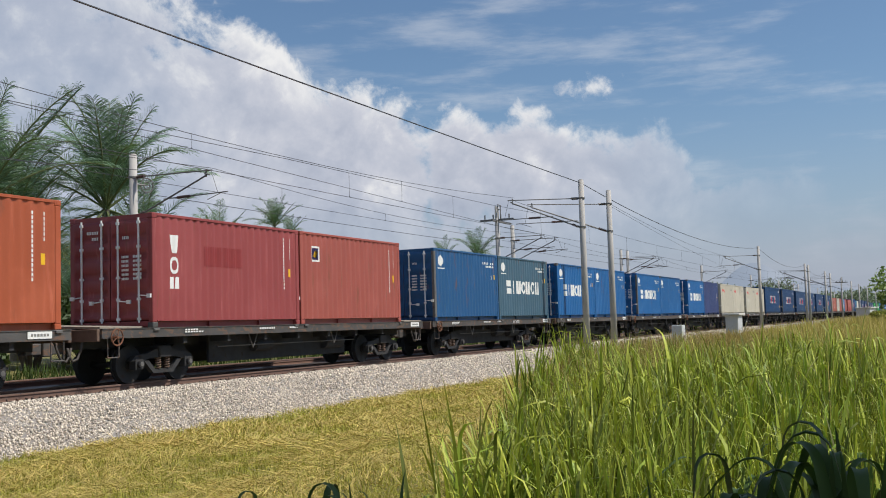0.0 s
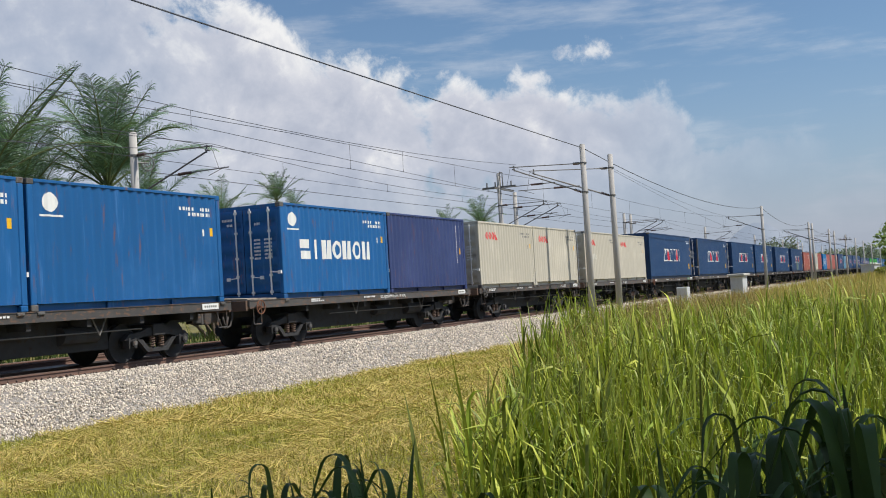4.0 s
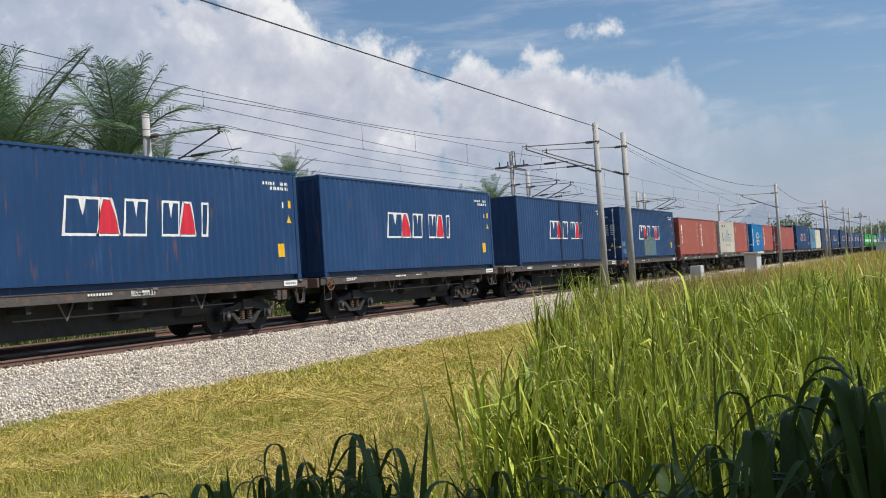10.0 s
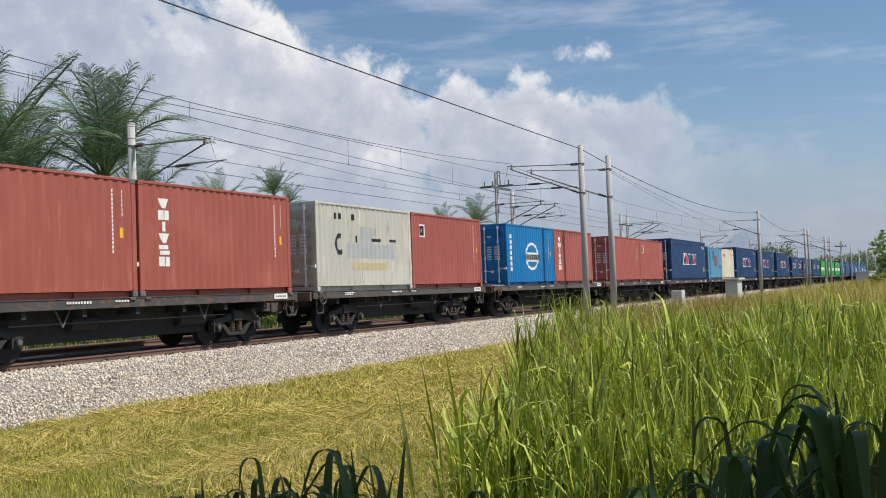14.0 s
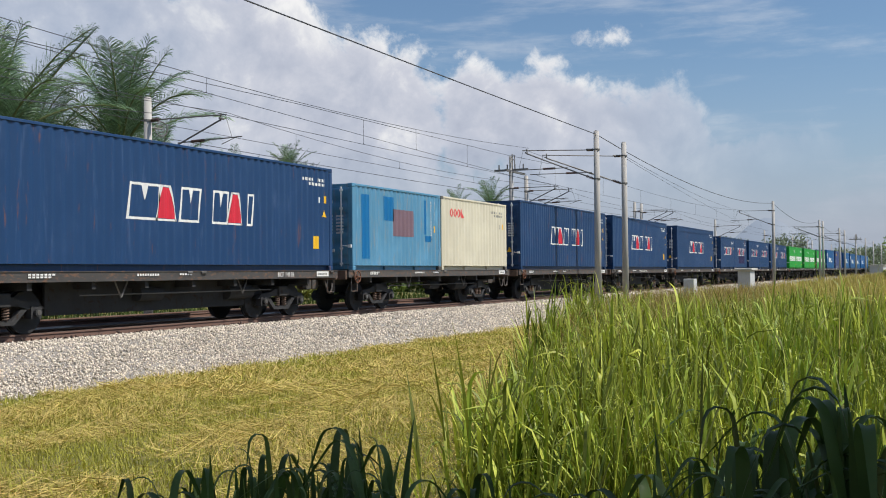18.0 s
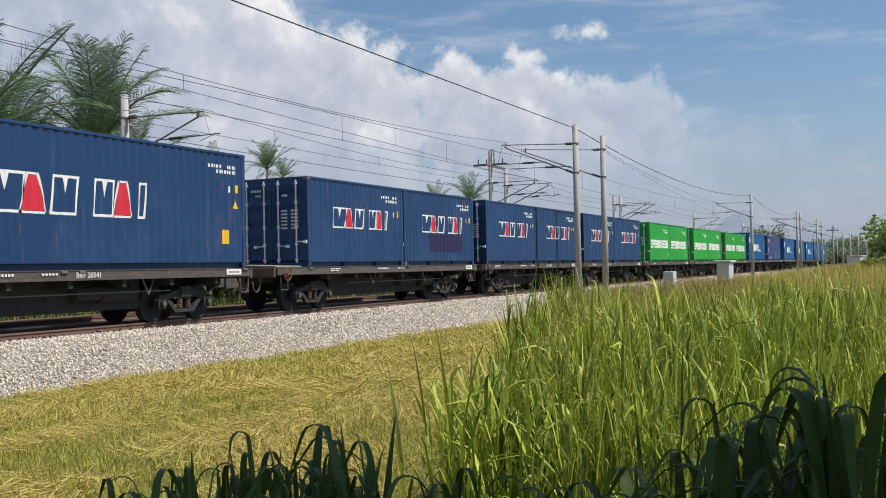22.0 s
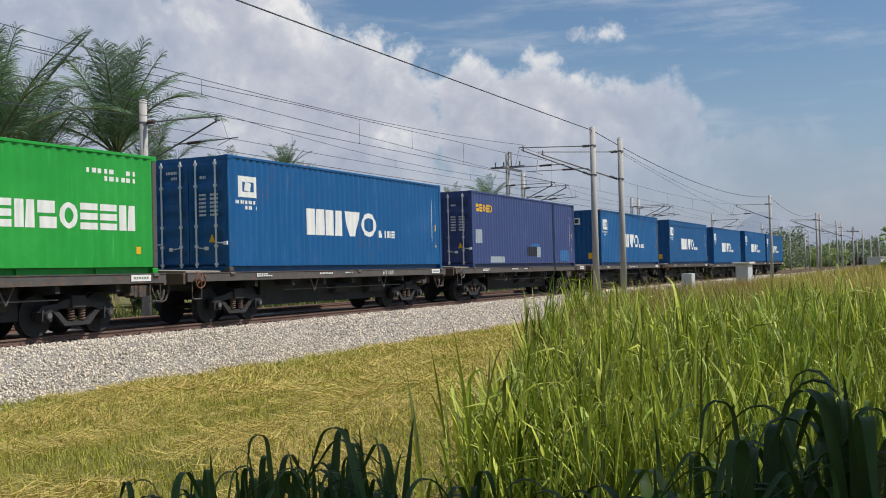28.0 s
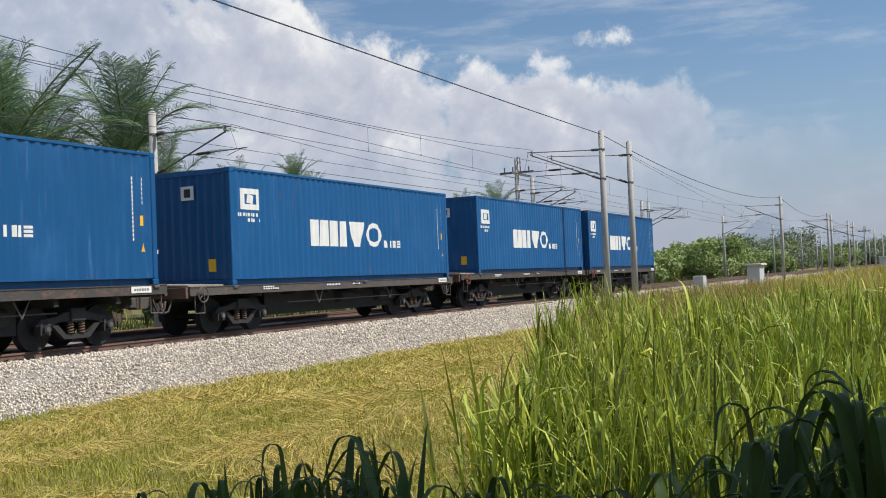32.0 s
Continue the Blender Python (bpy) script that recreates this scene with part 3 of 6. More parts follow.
def tall_grass():
    rg = np.random.default_rng(11)
    sets = []
    for n, x0, x1, lo, lm, wm in ((1300, 3.9, 7.0, 0.2, 0.95, 0.016), (4200, 6.5, 11, -0.5, 1.18, 0.016), (6500, 11, 18, -0.9, 1.06, 0.019), (1300, 18, 30, 4.5, 0.88, 0.030)):
        b = scatter_tall(rg, n, x0, x1, lambda x, lo=lo: lo + 0 * x)
        hv = np.array([noise.noise((x * 0.35, y * 0.35, 2)) for x, y in b[:, :2]])
        near = np.clip(0.55 + (edge_y(b[:, 0]) - b[:, 1]) * 0.45, 0.5, 1.0)
        L = lm * near * (1 + 0.5 * hv) * rg.uniform(0.55, 1.32, n)
        sets.append(blades(rg, b, L, rg.uniform(0.3, 0.85, n) * wm, np.abs(rg.normal(0.04, 0.10, n)), np.abs(rg.normal(0.8, 0.9, n)).clip(0, 3.1), 8, fold=rg.uniform(2, 6, n)))
    # stalks with leaves that leave them at the nodes, fold over and hang
    for n, x0, x1, lo, hm in ((800, 3.9, 7.0, 0.3, 0.95), (2300, 6.5, 11, -0.5, 1.15), (2400, 11, 18, -0.9, 1.02), (420, 18, 30, 5.0, 0.88)):
        b = scatter_tall(rg, n, x0, x1, lambda x, lo=lo: lo + 0 * x)
        hv = np.array([noise.noise((x * 0.35, y * 0.35, 2)) for x, y in b[:, :2]])
        near = np.clip(0.6 + (edge_y(b[:, 0]) - b[:, 1]) * 0.45, 0.55, 1.0)
        hgt = hm * near * (1 + 0.45 * hv) * rg.uniform(0.7, 1.12, n)
        az = rg.uniform(0, 2 * np.pi, n)
        lean = np.abs(rg.normal(0.05, 0.07, n))
        sets.append(blades(rg, b, hgt, np.full(n, 0.011), lean, lean * 0.5, 8, az=az))
        for k in range(6):
            f = 0.25 + 0.12 * k + rg.uniform(-0.05, 0.05, n)
            p = b + np.stack([np.cos(az) * np.sin(lean) * hgt * f, np.sin(az) * np.sin(lean) * hgt * f, np.cos(lean) * hgt * f], 1)
            sets.append(blades(rg, p, rg.uniform(0.22, 0.58, n), rg.uniform(0.007, 0.018, n) * (1 + x0 / 45), rg.uniform(0.05, 0.36, n), rg.uniform(0.3, 2.9, n), 9, crease=rg.uniform(0.35, 0.95, n)))
    # the tallest tussocks, along the edge of the mown strip
    centres = []
    while len(centres) < 42:
        x = rg.uniform(6.5, 24)
        e = edge_y(np.array([x]))[0]
        y = e - rg.uniform(0.35, 3.2) * (0.4 + x / 14)
        if y > 0.3:
            centres.append((x, y, rg.uniform(0.95, 1.42) * (0.62 + 0.38 * min(1, x / 11)) * (0.8 + 0.2 * min(1, (e - y) / 0.8)) * (1.0 if y > 0.27 * x else 0.82)))
    for _ in range(18):
        x = rg.uniform(5.0, 7.6)
        centres.append((x, edge_y(np.array([x]))[0] + rg.uniform(-0.8, 0.12), rg.uniform(0.58, 0.92)))
    for cx, cy, top in centres:
        n = int(rg.integers(12, 24))
        p = np.stack([cx + rg.normal(0, 0.16, n), cy + rg.normal(0, 0.16, n), np.full(n, ground_z(cx, cy))], 1)
        hgt = top * rg.uniform(0.72, 1.05, n)
        az = rg.uniform(0, 2 * np.pi, n)
        lean = np.abs(rg.normal(0.05, 0.06, n))
        sets.append(blades(rg, p, hgt, np.full(n, 0.011), lean, lean * 0.5, 6, az=az))
        for k in range(7):
            f = 0.28 + 0.115 * k + rg.uniform(-0.04, 0.04, n)
            q = p + np.stack([np.cos(az) * np.sin(lean) * hgt * f, np.sin(az) * np.sin(lean) * hgt * f, np.cos(lean) * hgt * f], 1)
            sets.append(blades(rg, q, rg.uniform(0.32, 0.72, n), rg.uniform(0.013, 0.028, n), rg.uniform(0.06, 0.38, n), rg.uniform(0.3, 2.9, n), 9, crease=rg.uniform(0.4, 0.95, n)))
    thing("tall_grass", "tall bright green guinea grass with long bending blades", "grass", kind="stuff", data=mesh_np("tall_grass", *join(*sets)), mat=BLADE)
    sets = []
    for n, x0, x1, lo, lm, wm in ((1800, 8, 18, -0.9, 1.28, 0.011), (9500, 16, 40, -2, 1.06, 0.024), (8000, 36, 80, -3, 1.12, 0.05), (9000, 80, 200, -7, 1.3, 0.09), (4000, 200, 420, -15, 1.4, 0.2)):
        b = scatter_tall(rg, n, x0, x1, lambda x, lo=lo: lo + 0 * x)
        L = lm * rg.uniform(0.7, 1.25, n) * np.clip((edge_y(b[:, 0]) - b[:, 1]) / 1.5, 0.45, 1.0)
        sets.append(blades(rg, b, L, rg.uniform(0.6, 1.3, n) * wm, np.abs(rg.normal(0.06, 0.1, n)), np.abs(rg.normal(0.35, 0.35, n)).clip(0, 1.8), 4))
    thing("seeding_grass", "yellowing seeding grass with thin dry stalks farther along the field", "grass", kind="stuff", data=mesh_np("seeding_grass", *join(*sets)), mat=FIELD)
    # thin brown flowering stalks and dead leaves among the tussocks
    n = 420
    b = scatter_tall(rg, n, 7, 26, lambda x: 0.5 + 0 * x)
    dry = [blades(rg, b, rg.uniform(1.0, 1.75, n) * np.clip(0.5 + (edge_y(b[:, 0]) - b[:, 1]) * 0.4, 0.5, 1), rg.uniform(0.005, 0.011, n), np.abs(rg.normal(0.1, 0.12, n)), np.abs(rg.normal(0.2, 0.3, n)), 5)]
    n = 1900
    b = scatter_tall(rg, n, 4, 20, lambda x: 0.3 + 0 * x)
    dry.append(blades(rg, b, rg.uniform(0.3, 0.8, n), rg.uniform(0.010, 0.022, n), np.abs(rg.normal(0.3, 0.25, n)), rg.uniform(0.5, 2.6, n), 6, fold=rg.uniform(2, 5, n)))
    n = 2600
    b = scatter_tall(rg, n, 8, 45, lambda x: 0.5 * edge_y(x))
    seeds = [blades(rg, b, rg.uniform(1.0, 1.65, n) * np.clip(0.6 + (edge_y(b[:, 0]) - b[:, 1]) * 0.4, 0.6, 1), rg.uniform(0.006, 0.011, n) * (1 + b[:, 0] / 40), np.abs(rg.normal(0.1, 0.1, n)), np.abs(rg.normal(0.25, 0.3, n)), 5)]
    tips = seeds[0][0].reshape(n, -1, 3)[:, -3]
    for k in range(7):      # open seed heads: hair-thin side branches
        q = tips - np.array([0, 0, 1]) * rg.uniform(0.0, 0.24, (n, 1))
        seeds.append(blades(rg, q, rg.uniform(0.06, 0.16, n), np.full(n, 0.006) * (1 + b[:, 0] / 40), rg.uniform(0.3, 0.9, n), rg.uniform(0.2, 0.9, n), 2))
    thing("seed_stalks", "thin reddish-brown seed heads standing above tall grass", "dry grass", kind="stuff", data=mesh_np("seed_stalks", *join(*seeds)), mat=SEED)
    thing("dry_stalks", "thin brown dry stalks and dead leaves among tall grass", "dry grass", kind="stuff", data=mesh_np("dry_stalks", *join(*dry)), mat=STRAW)
    # rough verge beyond the far track
    n = 9000
    b = np.stack([10 + 120 * rg.random(n) ** 1.4, rg.uniform(26.5, 31.5, n), np.zeros(n)], 1)
    b[:, 2] = gz(b[:, :2])
    v, f = blades(rg, b, rg.uniform(0.3, 0.75, n), rg.uniform(0.03, 0.07, n), np.abs(rg.normal(0.2, 0.2, n)), np.abs(rg.normal(0.8, 0.5, n)), 4)
    thing("verge_grass", "rough green grass on the verge beyond the far track, shade-darkened", "grass", kind="stuff", data=mesh_np("verge_grass", v, f), mat=VERGE)
    # weeds along the foot of the ballast
    n = 2600
    x = rg.uniform(40, 130, n)
    b = np.stack([x, rg.uniform(12.6, 14.3, n), np.full(n, -0.88)], 1)
    v, f = blades(rg, b, rg.uniform(0.4, 1.2, n), rg.uniform(0.02, 0.05, n), np.abs(rg.normal(0.1, 0.15, n)), np.abs(rg.normal(0.5, 0.4, n)), 4)
    thing("trackside_weeds", "dry brownish-green weeds along the foot of the ballast", "weeds", kind="stuff", data=mesh_np("trackside_weeds", v, f), mat=FIELD)


tall_grass()


def mown():
    rg = np.random.default_rng(5)

    def pts(n, x0, x1):
        out = []
        while sum(len(o) for o in out) < n:
            x = rg.uniform(x0, x1, n) if x1 < 20 else x0 * (x1 / x0) ** rg.random(n)
            y = rg.uniform(1.5, 13.95, n)
            keep = (y > edge_y(x) - 0.6) & (y < 13.62 + 0.2 * np.sin(x * 2.1) + 0.12 * np.sin(x * 5.3) + rg.normal(0, 0.16, n))
            out.append(np.stack([x, y], 1)[keep])
        p = np.concatenate(out)[:n]
        return np.concatenate([p, gz(p)[:, None] + 0.01], 1)

    sets = []
    for n, x0, x1, l, w in ((60000, 4.5, 15, 0.12, 0.009), (40000, 15, 46, 0.13, 0.017)):
        b = pts(n, x0, x1)
        sets.append(blades(rg, b, l * rg.uniform(0.5, 1.6, n), w * rg.uniform(0.6, 1.5, n), np.abs(rg.normal(0.5, 0.4, n)), np.abs(rg.normal(0.7, 0.5, n)), 2))
    thing("mown_turf", "short mown yellow-green turf", "grass", kind="stuff", data=mesh_np("mown_turf", *join(*sets)), mat=TURF)
    sets = []
    for n, x0, x1, l, w in ((32000, 4.5, 14, 0.31, 0.0085), (26000, 14, 40, 0.39, 0.015)):
        b = pts(3 * n, x0, x1)
        cl = np.array([noise.noise((x * 0.45, y * 0.8, 9)) + 0.5 * noise.noise((x * 1.7, y * 1.7, 4)) for x, y in b[:, :2]])
        b = b[cl + rg.normal(0, 0.15, len(b)) > -0.06][:n]
        m = len(b)
        b[:, 2] += rg.uniform(0.01, 0.07, m)
        swirl = np.array([2.6 * noise.noise((x * 0.22, y * 0.3, 1)) for x, y in b[:, :2]])
        sets.append(blades(rg, b, l * rg.uniform(0.4, 1.4, m), w * rg.uniform(0.6, 1.4, m), rg.normal(1.38, 0.16, m), rg.normal(0.2, 0.35, m), 3, az=swirl + rg.normal(0, 0.55, m) + np.pi * rg.integers(0, 2, m)))
    thing("cut_grass", "swathes of pale yellow cut grass lying on the mown field", "cut grass", kind="stuff", data=mesh_np("cut_grass", *join(*sets)), mat=STRAW)


mown()


# ---- containers ----
HALF = 1.219


def wave(x, pitch=0.278, depth=0.028):
    """Depth of the side corrugation at x, from the outer skin inwards."""
    u = (x / pitch) % 1.0
    return depth * (0 if u < 0.26 else (u - 0.26) / 0.245 if u < 0.505 else 1 if u < 0.755 else (1 - u) / 0.245)


def breaks(x0, x1, pitch=0.278):
    xs = [x0]
    k = math.floor(x0 / pitch)
    while k * pitch < x1:
        for u in (0, 0.26, 0.505, 0.755):
            x = (k + u) * pitch
            if x0 + 1e-4 < x < x1 - 1e-4:
                xs.append(x)
        k += 1
    return sorted(xs) + [x1]


def side_sheet(L, h):
    xs = breaks(-L / 2 + 0.1, L / 2 - 0.1)
    V, F = [], []
    for x in xs:
        y = -HALF + 0.012 + wave(x)
        V += [(x, y, 0.155), (x, y, h - 0.055)]
    n = len(xs)
    F = [(2 * i, 2 * i + 2, 2 * i + 3, 2 * i + 1) for i in range(n - 1)]
    return mesh_np("side_wall", V, F)


def end_sheet(h):
    """The blind front end: deep vertical corrugations."""
    ys = breaks(-HALF + 0.1, HALF - 0.1, 0.26)
    V = []
    for y in ys:
        d = wave(y, 0.26, 0.046)
        V += [(0.02 + d, y, 0.16), (0.02 + d, y, h - 0.10)]
    F = [(2 * i, 2 * i + 1, 2 * i + 3, 2 * i + 2) for i in range(len(ys) - 1)]
    return mesh_np("front_wall", V, F)


def door_leaf(h):
    """One pressed steel sheet with bevelled horizontal ribs between two flat margins."""
    w = HALF - 0.11
    z0, z1 = 0.17, h - 0.13
    n = 5
    prof = [(0.075, z0), (0.0, z0), (0.0, z0 + 0.09)]
    for i in range(n):
        a, c = z0 + 0.09 + (z1 - z0 - 0.18) * i / n, z0 + 0.09 + (z1 - z0 - 0.18) * (i + 1) / n
        prof += [(0.045, a + 0.05), (0.045, c - 0.25), (0.0, c - 0.19), (0.0, c)]
    prof += [(0.0, z1), (0.075, z1)]
    ys = (0.01, 0.075, 0.095, w - 0.085, w - 0.065, w)
    V = [(x if 0 < j < 5 and j not in (1, 4) else min(x, 0.0) if 0.0 < z - z0 and z < z1 and x < 0.07 else x, y, z) for j, y in enumerate(ys) for x, z in prof]
    k = len(prof)
    F = [(j * k + i, j * k + i + 1, (j + 1) * k + i + 1, (j + 1) * k + i) for j in range(5) for i in range(k - 1)]
    return mesh_np("door", V, F)


def lock_bar(h):
    def b(bm):
        rod(bm, (0, 0, 0.12), (0, 0, h - 0.10), 0.023, 8)
        for z in (0.2, 0.65, 1.15, h - 0.75, h - 0.2):
            box(bm, -0.02, 0.03, -0.045, 0.045, z - 0.03, z + 0.03)
    return made(b, name="locking_bar")


def handle_mesh():
    def b(bm):
        rod(bm, (0, 0, 0), (-0.01, 0.32, -0.03), 0.014, 6)
        box(bm, -0.02, 0.035, 0.26, 0.36, -0.07, 0.02)
    return made(b, name="handle")


def casting_mesh():
    def b(bm):
        box(bm, -0.089, 0.089, -0.081, 0.081, -0.059, 0.059)
        bevel(bm, 0.012)
        box(bm, -0.04, 0.04, -0.0835, -0.08, -0.025, 0.025)
    return made(b, name="corner_casting")


def roof_mesh(L):
    def b(bm):
        box(bm, -L / 2 + 0.1, L / 2 - 0.1, -HALF + 0.05, HALF - 0.05, -0.05, -0.012)
        n = int(L / 0.5)
        for i in range(n):
            x = -L / 2 + 0.3 + i * (L - 0.6) / max(1, n - 1)
            box(bm, x - 0.09, x + 0.09, -HALF + 0.14, HALF - 0.14, -0.014, 0.006)
    return made(b, name="roof")


def bottom_rail(L, pockets):
    """The lower side rail, cut through by the forklift pockets on short boxes."""
    def b(bm):
        gaps = [(-1.22, -0.86), (0.86, 1.22)] if pockets else []
        x = -L / 2 + 0.18
        for a, c in gaps:
            box(bm, x, a, -0.05, 0.03, 0.0, 0.16)
            box(bm, a, c, -0.05, 0.03, 0.125, 0.16)
            box(bm, a, c, 0.005, 0.03, 0.0, 0.125)
            x = c
        box(bm, x, L / 2 - 0.18, -0.05, 0.03, 0.0, 0.16)
        box(bm, -L / 2 + 0.18, L / 2 - 0.18, -0.145, -0.045, 0.140, 0.160)
    return made(b, name="bottom_rail")


def clip(poly, x0, x1):
    """A convex polygon cut to a strip of x."""
    for lim, sgn in ((x0, 1), (x1, -1)):
        out = []
        for i, p in enumerate(poly):
            q = poly[(i + 1) % len(poly)]
            a, c = sgn * (p[0] - lim), sgn * (q[0] - lim)
            if a >= 0:
                out.append(p)
            if (a > 0 > c) or (a < 0 < c):
                k = a / (a - c)
                out.append((p[0] + k * (q[0] - p[0]), p[1] + k * (q[1] - p[1])))
        poly = out
        if len(poly) < 3:
            return None
    return poly


def drape(polys, lift=0.004):
    """Painted shapes laid on the corrugated skin: polygons (x, z) in the container's space."""
    bm = bmesh.new()
    for poly in polys:
        xs = breaks(min(p[0] for p in poly), max(p[0] for p in poly))
        for a, b in zip(xs, xs[1:]):
            c = clip(poly, a, b)
            if c:
                vs = [bm.verts.new((x, -HALF + 0.012 - lift + wave(min(max(x, a + 1e-5), b - 1e-5)), z)) for x, z in c]
                try:
                    bm.faces.new(vs)
                except ValueError:
                    pass
    return bm


def rect(x0, z0, x1, z1):
    return [(x0, z0), (x1, z0), (x1, z1), (x0, z1)]


def hoop(x0, z0, x1, z1, t, slant=0.0):
    """A rectangular outline of bars."""
    s = lambda x, z: (x + slant * (z - z0), z)
    q = ((x0, z0, x1, z0 + t), (x0, z1 - t, x1, z1), (x0, z0 + t, x0 + t, z1 - t), (x1 - t, z0 + t, x1, z1 - t))
    return [[s(x, z) for x, z in rect(*r)] for r in q]


def oval(cx, cz, rx, rz, t, n=14):
    out = []
    for i in range(n):
        a, b = 2 * math.pi * i / n, 2 * math.pi * (i + 1) / n
        out.append([(cx + rx * math.cos(a), cz + rz * math.sin(a)), (cx + rx * math.cos(b), cz + rz * math.sin(b)),
                    (cx + (rx - t) * math.cos(b), cz + (rz - t) * math.sin(b)), (cx + (rx - t) * math.cos(a), cz + (rz - t) * math.sin(a))])
    return out


def disc(cx, cz, r, n=14):
    return [[(cx + r * math.cos(2 * math.pi * i / n), cz + r * math.sin(2 * math.pi * i / n)) for i in range(n)]]


def bars(x0, z0, x1, z1, rows, n, rg):
    """Rows of short bars: writing too small to read."""
    out = []
    h = (z1 - z0) / rows
    for r in range(rows):
        k = max(2, n - r * 2 - (r > 0))
        w = (x1 - x0) / n
        xs = x1 - k * w
        for i in range(k):
            if rg.random() < 0.12:
                continue
            out.append(rect(xs + i * w, z1 - (r + 0.66) * h, xs + (i + 0.6) * w, z1 - r * h))
    return out


def column(x0, z0, x1, z1, n):
    h = (z1 - z0) / n
    return [rect(x0, z0 + i * h, x1, z0 + (i + 0.72) * h) for i in range(n)]


def put_marks(box_, L, name, mat, polys, label=""):
    if name in ("repair_patch", "faded_patch", "dark_patch") and len(polys) > 1:
        polys = [[p] for p in polys]
    if isinstance(polys[0][0], list):
        for p in polys:
            put_marks(box_, L, name, mat, p, label)
        return
    ob = part(name, kept(("mark", name, repr(polys)[:4000]), lambda: mesh_of(name, drape(polys))), mat, box_, label)
    if name in ("id_marking", "size_marking", "sign_writing"):
        ob["kind"] = "stuff"


def brand_outline(c, x0, x1, z0, z1):
    """Two groups of white-outlined blocks, two of them filled red."""
    w = x1 - x0
    h = z1 - z0
    t = h * 0.07
    groups = ([], []), ([], [])
    for a, b, fill in ((0.0, 0.225, 0), (0.20, 0.365, 1), (0.375, 0.54, 0), (0.64, 0.775, 0), (0.775, 0.915, 1), (0.945, 1.0, 0)):
        xa, xb = x0 + a * w, x0 + b * w
        white, red = groups[a > 0.6]
        if fill:
            red.append([(xa + 0.05 * h, z0 + t), (xb - 0.05 * h, z0 + t), ((xa + xb) / 2 + 0.14 * h, z1 - t), ((xa + xb) / 2 - 0.14 * h, z1 - t)])
            for p, q in (((xa, z0), ((xa + xb) / 2 - 0.19 * h, z1)), ((xb - t, z0), ((xa + xb) / 2 + 0.19 * h - t, z1))):
                white.append([p, (p[0] + t, p[1]), (q[0] + t, q[1]), q])
            white.append(rect(xa, z0, xb, z0 + t * 0.8))
            white.append(rect((xa + xb) / 2 - 0.18 * h, z1 - t * 0.8, (xa + xb) / 2 + 0.18 * h, z1))
        else:
            white += hoop(xa, z0, xb, z1, t, 0.12)
            if b - a > 0.1:
                m = (xa + xb) / 2 + 0.09 * h
                white.append([(m - 0.11 * h, z1 - t), (m, z0 + 0.52 * h), (m + 0.11 * h, z1 - t)])
    for white, red in groups:
        put_marks(c, 0, "brand_outline", WHITE, white, "white outlined block shapes")
        put_marks(c, 0, "brand_fill", REDM, red, "red wedge shape")


def block_row(x0, x1, z0, z1, cells, gap=0.14, holes=True):
    """A row of heavy blocks with notches, each a list of its pieces."""
    out = []
    w = (x1 - x0) / len(cells)
    h = z1 - z0
    for i, kind in enumerate(cells):
        a, b = x0 + i * w, x0 + (i + 1 - gap) * w
        if kind == "o":
            cell = oval((a + b) / 2, (z0 + z1) / 2, (b - a) / 2, h / 2, h * 0.2)
        elif kind == "e":
            cell = [rect(a, z0 + k * h, b, z0 + (k + 0.26) * h) for k in (0, 0.37, 0.74)]
        elif kind == "l":
            cell = [[(a, z0), (b, z0), (a + 0.4 * (b - a), z1), (a, z1)]]
        elif kind == "i":
            cell = [rect(a + 0.3 * (b - a), z0, a + 0.62 * (b - a), z1)]
        elif kind == "t":
            cell = [[(a + 0.3 * (b - a), z0), (b - 0.3 * (b - a), z0), (b, z1), (a, z1)]]
        elif kind == "s":
            cell = [rect(a, z0 + 0.55 * h, b - 0.1 * (b - a), z1), rect(a + 0.1 * (b - a), z0, b, z0 + 0.42 * h)]
        else:
            s = 0.44 * (b - a)
            cell = [rect(a, z0, a + s, z1), [(a + s + 0.08 * h, z0), (b, z0), (b - 0.02 * h, z1), (a + s + 0.16 * h, z1)]]
        out.append(cell)
    return out


rgm = random.Random(4)


def small_marks(c, L, h, yellow=True, white=WHITE, vertical=False, triangle=False):
    xr = L / 2
    if vertical:
        put_marks(c, L, "id_marking", white, column(xr - 0.77, 0.95, xr - 0.722, 2.35, 15))
        put_marks(c, L, "size_marking", white, column(xr - 0.46, 1.75, xr - 0.415, 2.35, 6))
        put_marks(c, L, "warning_sticker", YELLOW, [rect(xr - 0.53, 1.28, xr - 0.40, 1.5)])
        if triangle:
            put_marks(c, L, "height_sticker", YELLOW, [[(xr - 0.52, 0.72), (xr - 0.36, 0.72), (xr - 0.44, 0.92)]])
        return
    put_marks(c, L, "id_marking", white, bars(xr - 1.5, h - 0.58, xr - 0.34, h - 0.33, 2, 11, random.Random(3)))
    put_marks(c, L, "size_marking", white, [rect(xr - 0.70, h - 1.0, xr - 0.62, h - 0.84)])
    if yellow:
        put_marks(c, L, "warning_sticker", YELLOW, [rect(xr - 0.42, h - 1.0, xr - 0.30, h - 0.8)])


CONTAINERS = []


def put_plain(leaf, name, mat, key, cells, label=""):
    part(name, kept(("plain", name) + key, lambda: made(lambda b: [box(b, -0.003, 0.003, y0, y1, z0, z1) for y0, y1, z0, z1 in cells])), mat, leaf, label)["kind"] = "stuff" if len(cells) > 9 else ""


